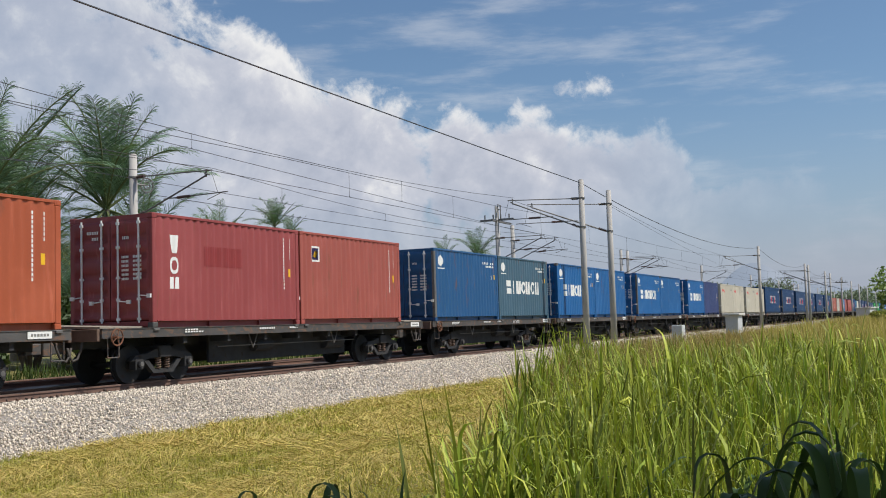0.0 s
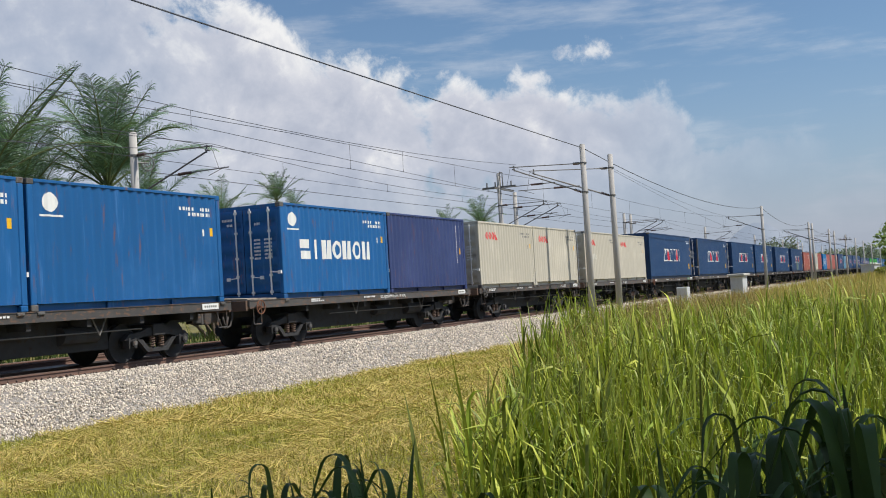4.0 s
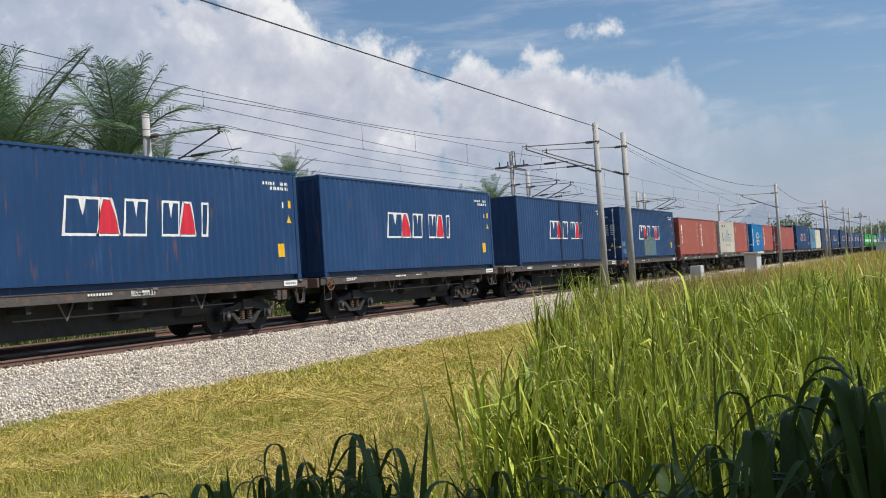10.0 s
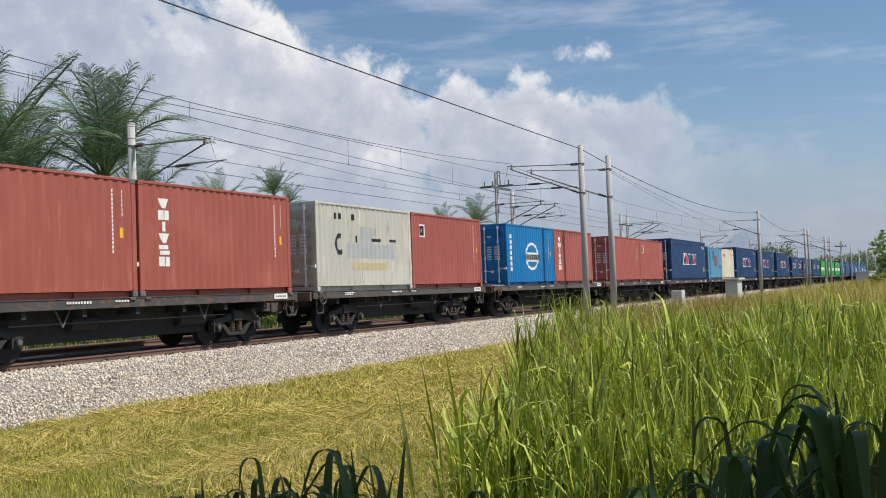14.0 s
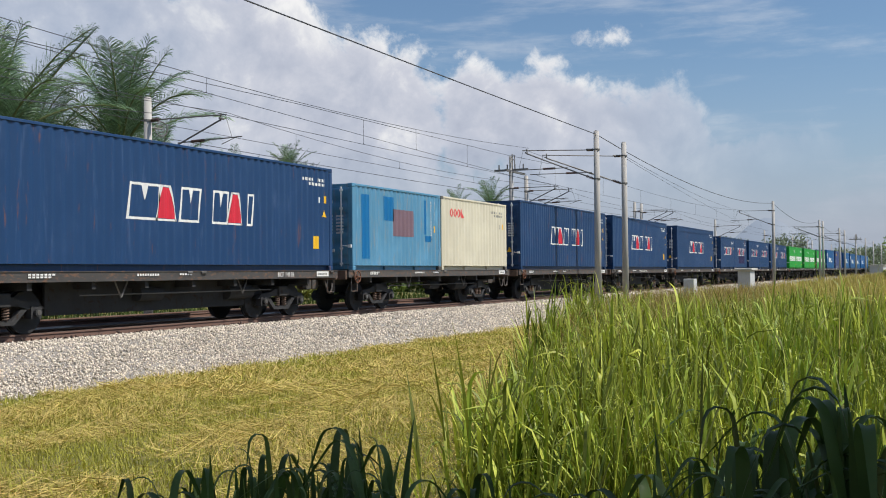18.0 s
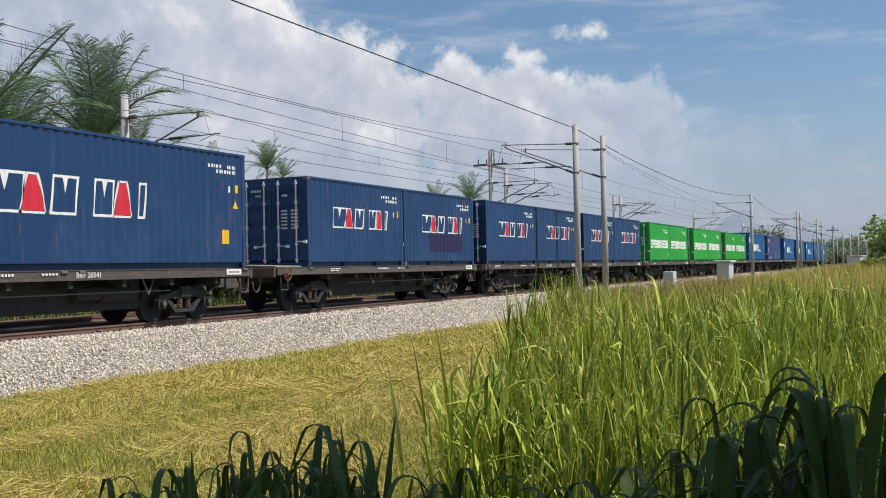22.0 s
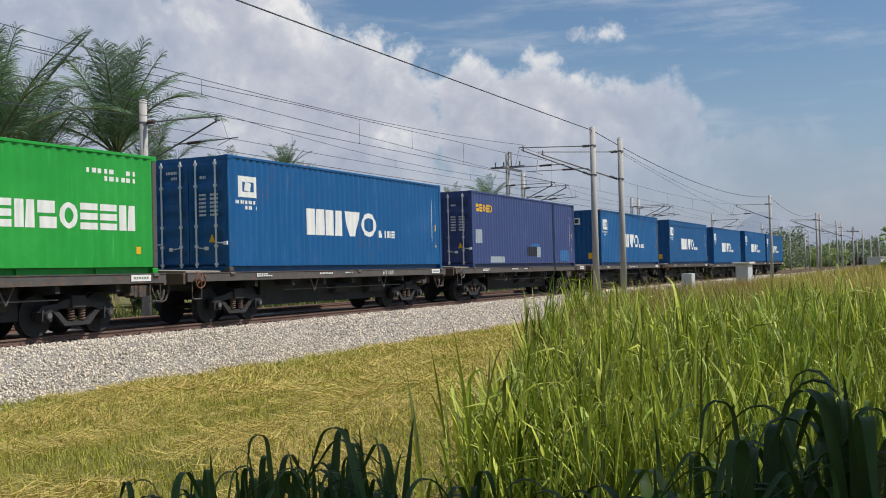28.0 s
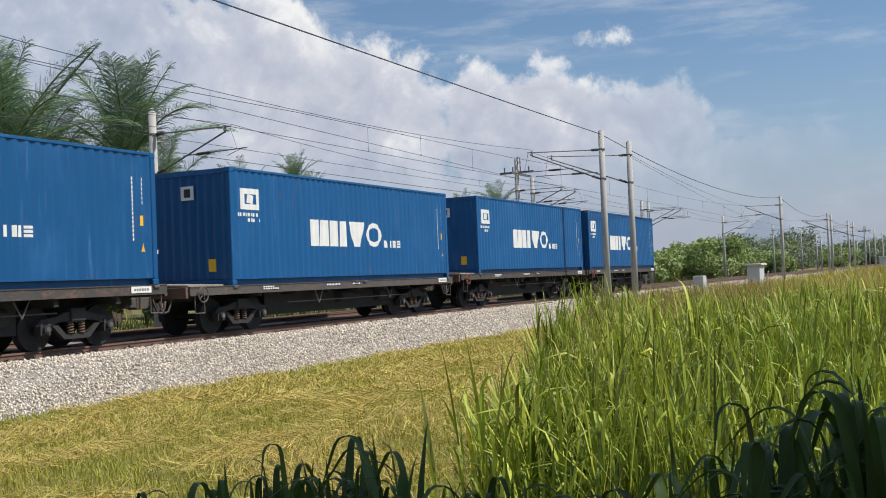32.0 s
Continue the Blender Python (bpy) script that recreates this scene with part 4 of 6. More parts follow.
def container(x, col, L, h, deck_z, doors, style, label):
    """A shipping container whose near lower left corner is x metres along the train."""
    m = P[col]
    c = thing("shipping_container", label, "container", (x + L / 2, TRACKS[0], deck_z), "containers on the train")
    movers.append((c, x + L / 2, TRACKS[0], deck_z))
    side = kept(("side", L, h), lambda: side_sheet(L, h))
    part("side_wall", side, m, c)
    part("side_wall", side, m, c, at=pose(0, 0, 0, 0, 0, 180))
    part("roof", kept(("roof", L), lambda: roof_mesh(L)), m, c, at=(0, 0, h))
    part("floor", kept(("floor", L), lambda: made(lambda b: box(b, -L / 2 + 0.1, L / 2 - 0.1, -1.12, 1.12, 0.13, 0.16))), DARK, c)
    tr = kept(("top", L), lambda: made(lambda b: (box(b, -L / 2 + 0.17, L / 2 - 0.17, -0.03, 0.03, -0.065, 0), bevel(b, 0.008))))
    br = kept(("bottom", L), lambda: bottom_rail(L, L < 7))
    post = kept(("post", h), lambda: made(lambda b: (box(b, -0.075, 0.075, -0.06, 0.06, 0.118, h - 0.118), bevel(b, 0.015))))
    cast = kept("cast", casting_mesh)
    for s in (-1, 1):
        part("top_rail", tr, m, c, at=(0, s * (HALF - 0.03), h - 0.005))
        part("bottom_rail", br, m, c, at=pose(0, s * (HALF - 0.160), 0, 0, 0, 0 if s < 0 else 180))
        for e in (-1, 1):
            part("corner_post", post, CASTING if rgm.random() < 0.05 else m, c, at=(e * (L / 2 - 0.078), s * (HALF - 0.063), 0))
            for z in (0.059, h - 0.059):
                part("corner_casting", cast, CASTING if rgm.random() < 0.15 else m, c, at=pose(e * (L / 2 - 0.089), s * (HALF - 0.081), z, 0, 0, 0 if s < 0 else 180))
    for e in (-1, 1):
        hdr = kept("header", lambda: made(lambda b: box(b, -0.05, 0.05, -HALF + 0.12, HALF - 0.12, -0.06, 0.06)))
        part("door_header" if (e < 0) == doors else "end_rail", hdr, m, c, at=(e * (L / 2 - 0.06), 0, h - 0.075))
        part("door_sill" if (e < 0) == doors else "end_rail", hdr, m, c, at=(e * (L / 2 - 0.06), 0, 0.09))
        if (e < 0) == doors:
            for s in (-1, 1):
                turn = pose(e * L / 2, 0, 0, 0, 0, 0) if e < 0 else pose(L / 2, 0, 0, 0, 0, 180)
                lf = part("door", kept(("leaf", h), lambda: door_leaf(h)), m, c, at=turn @ Matrix.Diagonal((1, s, 1, 1)))
                for y in (0.24, 0.84):
                    part("locking_bar", kept(("bar", h), lambda: lock_bar(h)), GALV, lf, "grey galvanised locking bar", at=(-0.022, y, 0))
                    part("handle", kept("handle", handle_mesh), GALV, lf, at=(-0.03, y - 0.02 if y > 0.5 else y, 0.62 if y < 0.5 else 0.74))
                part("id_marking", kept(("doorid", h, s), lambda: made(lambda b: [box(b, -0.006, 0.0, 0.36 + 0.05 * i, 0.39 + 0.05 * i, h - z - 0.07, h - z)
                                                                               for z in ((0.34, 0.48) if s > 0 else (0.5,)) for i in range(7 if z < 0.4 else 4)])), WHITE, lf)["kind"] = "stuff"
                if s < 0:
                    put_plain(lf, "weight_panel", WHITE, ("wp", h), [(y + 0.042 * i, y + 0.042 * i + 0.03, h - z, h - z + 0.055) for z in (1.0, 1.1, 1.2, 1.3, 1.4, 1.5) for y, k in ((0.33, 5), (0.66, 6)) for i in range(k)])
                    if L > 7:
                        put_plain(lf, "hazard_sticker", YELLOW, ("hz", h), [(0.62, 0.80, 0.74, 0.80), (0.65, 0.77, 0.80, 0.86), (0.68, 0.74, 0.86, 0.93)], "yellow triangle sticker")
                elif L > 7 and style in ("w40", "w20"):
                    put_plain(lf, "warning_sticker", YELLOW, ("ws", h), [(0.40, 0.68, 1.28, 1.62)], "yellow square sticker")
        else:
            part("front_wall", kept(("front", h), lambda: end_sheet(h)), m, c, at=pose(e * L / 2, 0, 0, 0, 0, 0 if e < 0 else 180))
            if style == "k":
                part("company_sign", kept("endsign", lambda: made(lambda b: (box(b, 0.008, 0.014, -0.10, 0.30, 2.15, 2.5),))), WHITE, c, "white square sign", at=pose(e * L / 2, 0, 0, 0, 0, 0 if e < 0 else 180))
                part("sign_emblem", kept("endsign2", lambda: made(lambda b: (box(b, 0.004, 0.008, 0.0, 0.20, 2.22, 2.43),))), PATCH["dark"], c, at=pose(e * L / 2, 0, 0, 0, 0, 0 if e < 0 else 180))
                part("warning_sticker", kept("endyel", lambda: made(lambda b: (box(b, 0.006, 0.012, -0.72, -0.5, 0.35, 0.66),))), YELLOW, c, at=pose(e * L / 2, 0, 0, 0, 0, 0 if e < 0 else 180))
    q = -L / 2          # marks are given from the near left corner
    if style == "w40":
        brand_outline(c, q + 3.8, q + 8.33, 1.12, 1.93)
        small_marks(c, L, h)
        put_marks(c, L, "height_sticker", YELLOW, [rect(q + 11.18, 0.60, q + 11.48, 0.95)], "yellow square sticker")
        put_marks(c, L, "hazard_sticker", YELLOW, [[(q + 11.64, 1.5), (q + 11.9, 1.5), (q + 11.77, 1.73)]], "yellow triangle sticker")
    elif style == "w20":
        brand_outline(c, q + 1.4, q + 4.9, 1.15, 1.77)
        small_marks(c, L, h)
    elif style == "s":
        put_marks(c, L, "brand_block", WHITE, block_row(q + 0.92, q + 4.97, 1.06, 1.61, "sinonon"), "white block shape")
        put_marks(c, L, "emblem", WHITE, disc(q + 0.6, 2.15, 0.2) + [rect(q + 0.3, 1.86, q + 0.95, 1.9)])
        small_marks(c, L, h)
    elif style == "s0":
        put_marks(c, L, "emblem", WHITE, disc(q + 0.6, 2.15, 0.2) + [rect(q + 0.3, 1.86, q + 0.95, 1.9)])
        small_marks(c, L, h)
    elif style == "o":
        put_marks(c, L, "brand_block", SALMON, block_row(q + 0.75, q + 1.95, 1.88, 2.2, "oool", 0.04), "red ring shape")
        small_marks(c, L, h, True, GREYM)
    elif style == "e":
        put_marks(c, L, "brand_block", WHITE, block_row(q + 0.4, q + 5.45, 0.92, 1.46, "etensoeen", 0.17), "white block shape")
        put_marks(c, L, "id_marking", WHITE, bars(q + 3.93, 1.9, q + 5.46, 2.2, 2, 9, random.Random(3)))
        put_marks(c, L, "warning_sticker", YELLOW, [rect(q + 5.4, 0.42, q + 5.52, 0.58)])
    elif style == "k":
        put_marks(c, L, "brand_block", WHITE, block_row(q + 3.55, q + 7.6, 0.99, 1.72, "nnto", 0.1) + block_row(q + 7.68, q + 8.8, 0.98, 1.2, "line", 0.2), "white block shape")
        put_marks(c, L, "company_sign", WHITE, hoop(q + 0.45, 1.87, q + 1.22, 2.4, 0.14) + [[(q + 0.7, 2.05), (q + 0.95, 2.0), (q + 1.0, 2.22), (q + 0.75, 2.26)]], "white square emblem")
        put_marks(c, L, "sign_writing", WHITE, bars(q + 0.3, 1.52, q + 1.28, 1.79, 2, 9, random.Random(1)), "small white writing")
        small_marks(c, L, h, vertical=True, triangle=True)
    elif style == "sea":
        put_marks(c, L, "brand_block", YELLOW, block_row(q + 0.45, q + 2.0, 2.13, 2.42, "seoeo", 0.1), "yellow block shape")
        put_marks(c, L, "repair_patch", PATCH["light_grey"], [rect(q + 0.3, 0.93, q + 1.0, 1.45), rect(q + 1.75, 0.18, q + 3.25, 0.42), rect(q + 6.95, 0.4, q + 7.45, 0.85)], "pale repair patch")
        put_marks(c, L, "repair_patch", PATCH["mid_blue"], [rect(q + 10.1, 0.22, q + 11.3, 0.72), rect(q + 6.3, 0.86, q + 7.3, 0.98)], "lighter blue touched-up patch")
        put_marks(c, L, "dark_patch", PATCH["dark"], [rect(q + 5.8, 0.45, q + 6.95, 0.84)])
        small_marks(c, L, h, vertical=True, triangle=True)
    elif style == "tex":
        put_marks(c, L, "brand_block", WHITE, block_row(q + 0.62, q + 0.95, 1.70, 2.12, "t", 0) + [oval(q + 0.78, 1.42, 0.16, 0.2, 0.08)] + block_row(q + 0.6, q + 0.96, 0.88, 1.15, "n", 0), "white upright block")
        small_marks(c, L, h, vertical=True)
        if col == "maroon":
            put_marks(c, L, "faded_patch", PATCH["dull_red"], [rect(q + 1.88, 1.44, q + 2.6, 1.92), rect(q + 2.66, 1.44, q + 3.4, 1.92)])
    elif style == "tri":
        put_marks(c, L, "brand_block", WHITE, [p for i, k in enumerate("tnitsn") for p in block_row(q + 0.68, q + 1.04, 2.0 - 0.265 * i, 2.22 - 0.265 * i, k, 0)], "white upright block")
        small_marks(c, L, h, vertical=True)
    elif style == "sq":
        put_marks(c, L, "emblem", WHITE, hoop(q + 0.62, 1.76, q + 1.05, 2.2, 0.05))
        put_marks(c, L, "emblem_fill", PATCH["dark_violet"], [rect(q + 0.68, 1.82, q + 1.0, 2.14)])
        put_marks(c, L, "emblem_band", YELLOW, [[(q + 0.7, 1.9), (q + 0.86, 1.84), (q + 0.98, 2.04), (q + 0.8, 2.08)]])
        small_marks(c, L, h, vertical=True)
    elif style == "cos":
        put_marks(c, L, "brand_block", PATCH["dark"], oval(q + 1.35, 1.38, 0.3, 0.32, 0.14, 14)[3:12] + [rect(q + 2.3, 1.45, q + 2.42, 1.66), rect(q + 3.3, 1.5, q + 3.9, 1.6), rect(q + 4.5, 1.52, q + 4.95, 1.6)] +
                  bars(q + 1.05, 2.02, q + 2.35, 2.3, 1, 5, random.Random(2)), "remains of dark blue painted shapes")
        put_marks(c, L, "repair_patch", PATCH["grey_smudge"], [rect(q + 1.75, 0.98, q + 4.9, 1.42), rect(q + 2.6, 1.42, q + 3.4, 1.95)], "pale overpainted patch")
        put_marks(c, L, "faded_patch", PATCH["faded_yellow"], [rect(q + 2.1, 0.62, q + 4.3, 0.84)])
    elif style == "ring":
        put_marks(c, L, "emblem", WHITE, oval(q + 3.1, 1.25, 0.85, 0.62, 0.12) + [rect(q + 2.35, 1.02, q + 3.85, 1.42)] + column(q + 0.45, 0.6, q + 0.6, 2.2, 7), "white ring emblem")
        put_marks(c, L, "faded_patch", PATCH["clear_blue"], [rect(q + 2.2, 1.1, q + 4.2, 1.34)])
        small_marks(c, L, h, vertical=True)
    elif style == "patched":
        put_marks(c, L, "repair_patch", PATCH["deep_blue"], [rect(q + 1.94, 1.56, q + 2.66, 2.31), rect(q + 0.55, 0.35, q + 1.05, 2.3), rect(q + 4.9, 0.95, q + 5.35, 1.15), rect(q + 4.85, 1.2, q + 4.95, 2.35)], "dark blue touched-up patch")
        put_marks(c, L, "faded_patch", PATCH["plum"], [rect(q + 2.6, 1.08, q + 4.05, 1.94)], "dull plum overpainted patch")
        small_marks(c, L, h, vertical=True)
    elif style == "plain":
        small_marks(c, L, h, vertical=True)
    if "patch" in label and style == "w40":
        put_marks(c, L, "repair_patch", PATCH["olive"], [rect(q + 4.77, 0.2, q + 6.38, 1.36)], "olive grey overpainted patch")
        put_marks(c, L, "repair_patch", PATCH["dusty_blue"], [rect(q + 6.38, 0.2, q + 7.45, 1.25), rect(q + 0.35, 0.35, q + 0.95, 0.6), rect(q + 0.2, 0.75, q + 0.8, 1.0)], "dusty blue overpainted patch")
    if "patch" in label and style == "w20":
        put_marks(c, L, "repair_patch", PATCH["dark_violet"], [rect(q + 2.05, 0.46, q + 4.95, 1.1)], "dark violet overpainted patch")
    if "grey blotch" in label:
        put_marks(c, L, "faded_patch", PATCH["chalky"], [rect(q + 0.95, 1.16, q + 2.1, 1.46)])
    return c


# ---- wagons ----
def wheel_mesh():
    def b(bm):
        for y0, y1, r in ((-0.065, 0.045, 0.425), (0.045, 0.075, 0.455)):
            rod(bm, (0, y0, 0), (0, y1, 0), r, 22)
        rod(bm, (0, -0.10, 0), (0, -0.06, 0), 0.13, 12)
    return made(b, name="wheel")


def side_frame_mesh():
    """Cast bogie side frame: arched top member, slanting lower member, axle boxes."""
    def b(bm):
        top = [(-1.08, 0.50), (-0.95, 0.62), (-0.55, 0.66), (-0.30, 0.74), (0.30, 0.74), (0.55, 0.66), (0.95, 0.62), (1.08, 0.50), (0.66, 0.50), (0.42, 0.56), (-0.42, 0.56), (-0.66, 0.50)]
        low = [(-0.66, 0.50), (-0.34, 0.20), (0.34, 0.20), (0.66, 0.50), (0.50, 0.50), (0.28, 0.29), (-0.28, 0.29), (-0.50, 0.50)]
        for prof, d in ((top, 0.07), (low, 0.055)):
            f = [bm.verts.new((x, -d, z)) for x, z in prof]
            k = [bm.verts.new((x, d, z)) for x, z in prof]
            n = len(prof)
            bm.faces.new(f[::-1])
            bm.faces.new(k)
            for i in range(n):
                bm.faces.new((f[i], f[(i + 1) % n], k[(i + 1) % n], k[i]))
        for s in (-1, 1):
            box(bm, s * 0.85 - 0.13, s * 0.85 + 0.13, -0.09, 0.09, 0.31, 0.56)
            rod(bm, (s * 0.85, -0.16, 0.43), (s * 0.85, 0.05, 0.43), 0.085, 12)
    return made(b, name="side_frame")


def spring_mesh():
    """One coil spring."""
    def b(bm):
        n = 40
        tube(bm, [(0.062 * math.cos(2 * math.pi * 5 * i / n), 0.062 * math.sin(2 * math.pi * 5 * i / n), 0.27 * i / n) for i in range(n + 1)], 0.017, 5)
    return made(b, True, name="coil_spring")


def handwheel_mesh():
    def b(bm):
        ring(bm, (0, 0, 0), (0, 1, 0), 0.175, 0.017, 22, 6)
        for i in range(5):
            a = 2 * math.pi * i / 5
            rod(bm, (0, 0, 0), (0.175 * math.cos(a), 0, 0.175 * math.sin(a)), 0.011, 6)
        rod(bm, (0, -0.03, 0), (0, 0.12, 0), 0.03, 8)
    return made(b, name="handwheel")


def lettering(text, size, name="lettering"):
    """Raised lettering as a mesh, from the built-in font; it stands in the xz plane, facing -y, from x 0 rightwards."""
    cu = bpy.data.curves.new(name, "FONT")
    cu.body, cu.size, cu.extrude, cu.resolution_u = text, size, 0.001, 2
    ob = bpy.data.objects.new(name, cu)
    scene.collection.objects.link(ob)
    me = bpy.data.meshes.new_from_object(ob.evaluated_get(bpy.context.evaluated_depsgraph_get()))
    bpy.data.objects.remove(ob)
    bpy.data.curves.remove(cu)
    me.transform(Matrix.Rotation(radians(90), 4, "X"))
    me.materials.clear()
    return me


def flat_wagon(x, left, right, dz, number, slogan, seed):
    """A low container flat; x: where its containers begin; left, right: how far the deck runs past them."""
    rg = random.Random(seed)
    x0, x1 = -6.096 - left, 6.096 + right
    L = x1 - x0
    z1 = DECK + dz
    w = thing("flat_wagon", "dark weathered steel bogie flat wagon on the near track", "wagon", (x + 6.096, TRACKS[0], 0), "wagons of the train")
    movers.append((w, x + 6.096, TRACKS[0], 0))
    dd = round(dz, 2)
    sill = kept(("sill", left, right, dd), lambda: mesh_of("side_sill", extrude_x([(-0.045, z1 - 0.215), (0.05, z1 - 0.215), (0.05, z1 - 0.19), (0.03, z1 - 0.19), (0.03, z1 - 0.02), (0.05, z1 - 0.02), (0.05, z1),
                                                                                             (-0.045, z1), (-0.045, z1 - 0.02), (-0.03, z1 - 0.02), (-0.03, z1 - 0.19), (-0.045, z1 - 0.19)], x0, x1)))
    for s in (-1, 1):
        part("side_sill", sill, STEEL, w, at=(0, s * 1.19, 0))
    part("deck", kept(("deck", left, right, dd), lambda: made(lambda b: box(b, x0 + 0.02, x1 - 0.02, -1.15, 1.15, z1 - 0.05, z1 - 0.012))), STEEL, w)
    part("centre_sill", kept(("centre", left, right), lambda: made(lambda b: [box(b, x0 + 0.1, x1 - 0.1, -0.28, 0.28, 0.80, 1.05)])), DARK, w)
    for k in (-4.9, -3.2, -1.6, 0, 1.6, 3.2, 4.9):
        part("cross_member", kept("crossm", lambda: made(lambda b: [box(b, -0.06, 0.06, -1.15, -0.28, 0.86, 1.04), box(b, -0.06, 0.06, -0.29, 0.29, 1.05, 1.07), box(b, -0.06, 0.06, 0.28, 1.15, 0.86, 1.04)])), DARK, w, at=(k, 0, 0))
    for e, xe in ((-1, x0), (1, x1)):
        part("end_sill", kept("endsill", lambda: made(lambda b: (box(b, -0.05, 0.05, -1.16, 1.16, -0.27, -0.012), bevel(b, 0.01)))), RUSTY, w, at=(xe + e * 0.03, 0, z1))
        part("coupler", kept("coupler", lambda: made(lambda b: (box(b, -0.25, 0.22, -0.11, 0.11, -0.12, 0.12), box(b, 0.18, 0.44, -0.17, 0.13, -0.16, 0.16), bevel(b, 0.02)))), STEEL, w, "dark knuckle coupler", at=pose(xe + e * 0.12, 0, 0.84, 0, 0, 0 if e > 0 else 180))
        part("brake_hose", kept(("hose", e), lambda: made(lambda b: tube(b, [(0, 0, 0.02), (e * 0.06, -0.02, -0.16), (e * 0.16, -0.02, -0.34), (e * 0.30, -0.02, -0.38), (e * 0.40, -0.02, -0.26), (e * 0.44, -0.02, -0.1)], 0.026, 7), True)), RUBBER, w, at=(xe + e * 0.05, -0.72, 0.95))
        part("step_iron", kept("step", lambda: made(lambda b: [rod(b, (-0.17, 0, 0), (-0.17, 0, -0.42), 0.014, 6), rod(b, (0.17, 0, 0), (0.17, 0, -0.42), 0.014, 6), rod(b, (-0.17, 0, -0.42), (0.17, 0, -0.42), 0.016, 6)])), STEEL, w, at=(xe - e * 0.35, -1.2, z1 - 0.2))
    for e, xe, over in ((-1, x0, left), (1, x1, right)):
        if over > 1:
            part("end_platform", kept(("platform", e, dd), lambda: made(lambda b: [box(b, min(0, -e * 1.3), max(0, -e * 1.3), -1.16, 1.16, z1 - 0.012, z1 + 0.035, Matrix(((1, 0, 0, 0), (0, 1, 0, 0), (0, 0.035, 1, 0.04), (0, 0, 0, 1))))])), PLANK, w, "worn tan chequer plate at the wagon's end", at=(xe, 0, 0))
    for k in (-1, 1):
        bg = part("bogie", kept("bolster", lambda: made(lambda b: (box(b, -0.2, 0.2, -0.95, 0.95, 0.55, 0.82), bevel(b, 0.02)))), DARK, w, at=((x0 + x1) / 2 + k * (L / 2 - 2.35), 0, 0))
        for s in (-1, 1):
            part("side_frame", kept("frame_side", side_frame_mesh), DARK, bg, at=pose(0, s * 0.82, 0, 0, 0, 0 if s < 0 else 180))
            for a in (-0.15, 0.15) if s < 0 else ():
                part("coil_spring", kept("spring", spring_mesh), RUSTY, bg, "grimy coil spring", at=(a, s * 0.84, 0.29))
            for a in (-0.85, 0.85):
                part("wheel", kept("wheel", wheel_mesh), DARK, bg, at=pose(a, s * 0.54, 0.425, 0, 0, 0 if s < 0 else 180))
        for a in (-0.85, 0.85):
            part("axle", kept("axle", lambda: made(lambda b: rod(b, (0, -0.55, 0.425), (0, 0.55, 0.425), 0.07, 10))), DARK, bg, at=(a, 0, 0))
            part("axle_cap", kept("cap", lambda: made(lambda b: rod(b, (0, -0.99, 0.43), (0, -0.97, 0.43), 0.055, 10))), CASTING, bg, at=(a, 0, 0))
    part("handwheel", kept("hwheel", handwheel_mesh), RUST if seed % 3 else CASTING, w, "rusty spoked handbrake wheel", at=(x0 + 0.32, -1.34, z1 - 0.19))
    part("brake_cylinder", kept("cyl", lambda: made(lambda b: [rod(b, (-0.45, 0, 0), (0.3, 0, 0), 0.16, 14), rod(b, (0.3, 0, 0), (1.2, 0, 0), 0.03, 8)])), DARK, w, at=(rg.uniform(-1.5, 1.0), -0.75, 0.72))
    part("air_tank", kept("tank", lambda: made(lambda b: rod(b, (-0.5, 0, 0), (0.5, 0, 0), 0.19, 14))), DARK, w, at=(rg.uniform(1.6, 2.6), -0.7, 0.70))
    if seed % 3 != 1 or left > 1:
        for s in (-1, 1):
            part("side_girder", kept("girder", lambda: made(lambda b: (box(b, -3.35, 3.35, -0.04, 0.04, 0.34, 1.04), bevel(b, 0.01)))), DARK, w, at=((x0 + x1) / 2, s * 0.60, 0))
    for vx in (-2.2, 2.2):
        part("brake_hanger", kept("vee", lambda: made(lambda b: [rod(b, (-0.2, 0, 0), (0, 0, -0.36), 0.018, 6), rod(b, (0.2, 0, 0), (0, 0, -0.36), 0.018, 6)])), CASTING, w, at=(vx + rg.uniform(-0.3, 0.3), -1.05, z1 - 0.21))
    part("brake_rod", kept("brod", lambda: made(lambda b: rod(b, (-3.4, 0, 0), (3.4, 0, 0), 0.016, 6))), CASTING, w, at=(0, -0.95, z1 - 0.50))
    for p in (-6.0, -0.25, 0.25, 6.0):
        part("twist_lock", kept("lock", lambda: made(lambda b: (box(b, -0.09, 0.09, -0.06, 0.04, -0.06, 0.0), bevel(b, 0.01)))), CASTING, w, at=(p, -1.2, z1 - 0.012))
    lab = x1 - 0.95 if right > 1 else 5.2
    plate = part("owner_plate", kept("plate", lambda: made(lambda b: box(b, 0, 0.62, -0.004, 0, -0.17, -0.03))), WHITE, w, "dirty white plate with dark bars", at=(lab, -1.237, z1))
    part("plate_writing", kept("platew", lambda: made(lambda b: [box(b, 0.08 + 0.08 * i, 0.135 + 0.08 * i, -0.007, -0.004, -0.125, -0.075) for i in range(6)])), GREYM, plate)
    xs = rg.uniform(-5.4, -4.6)
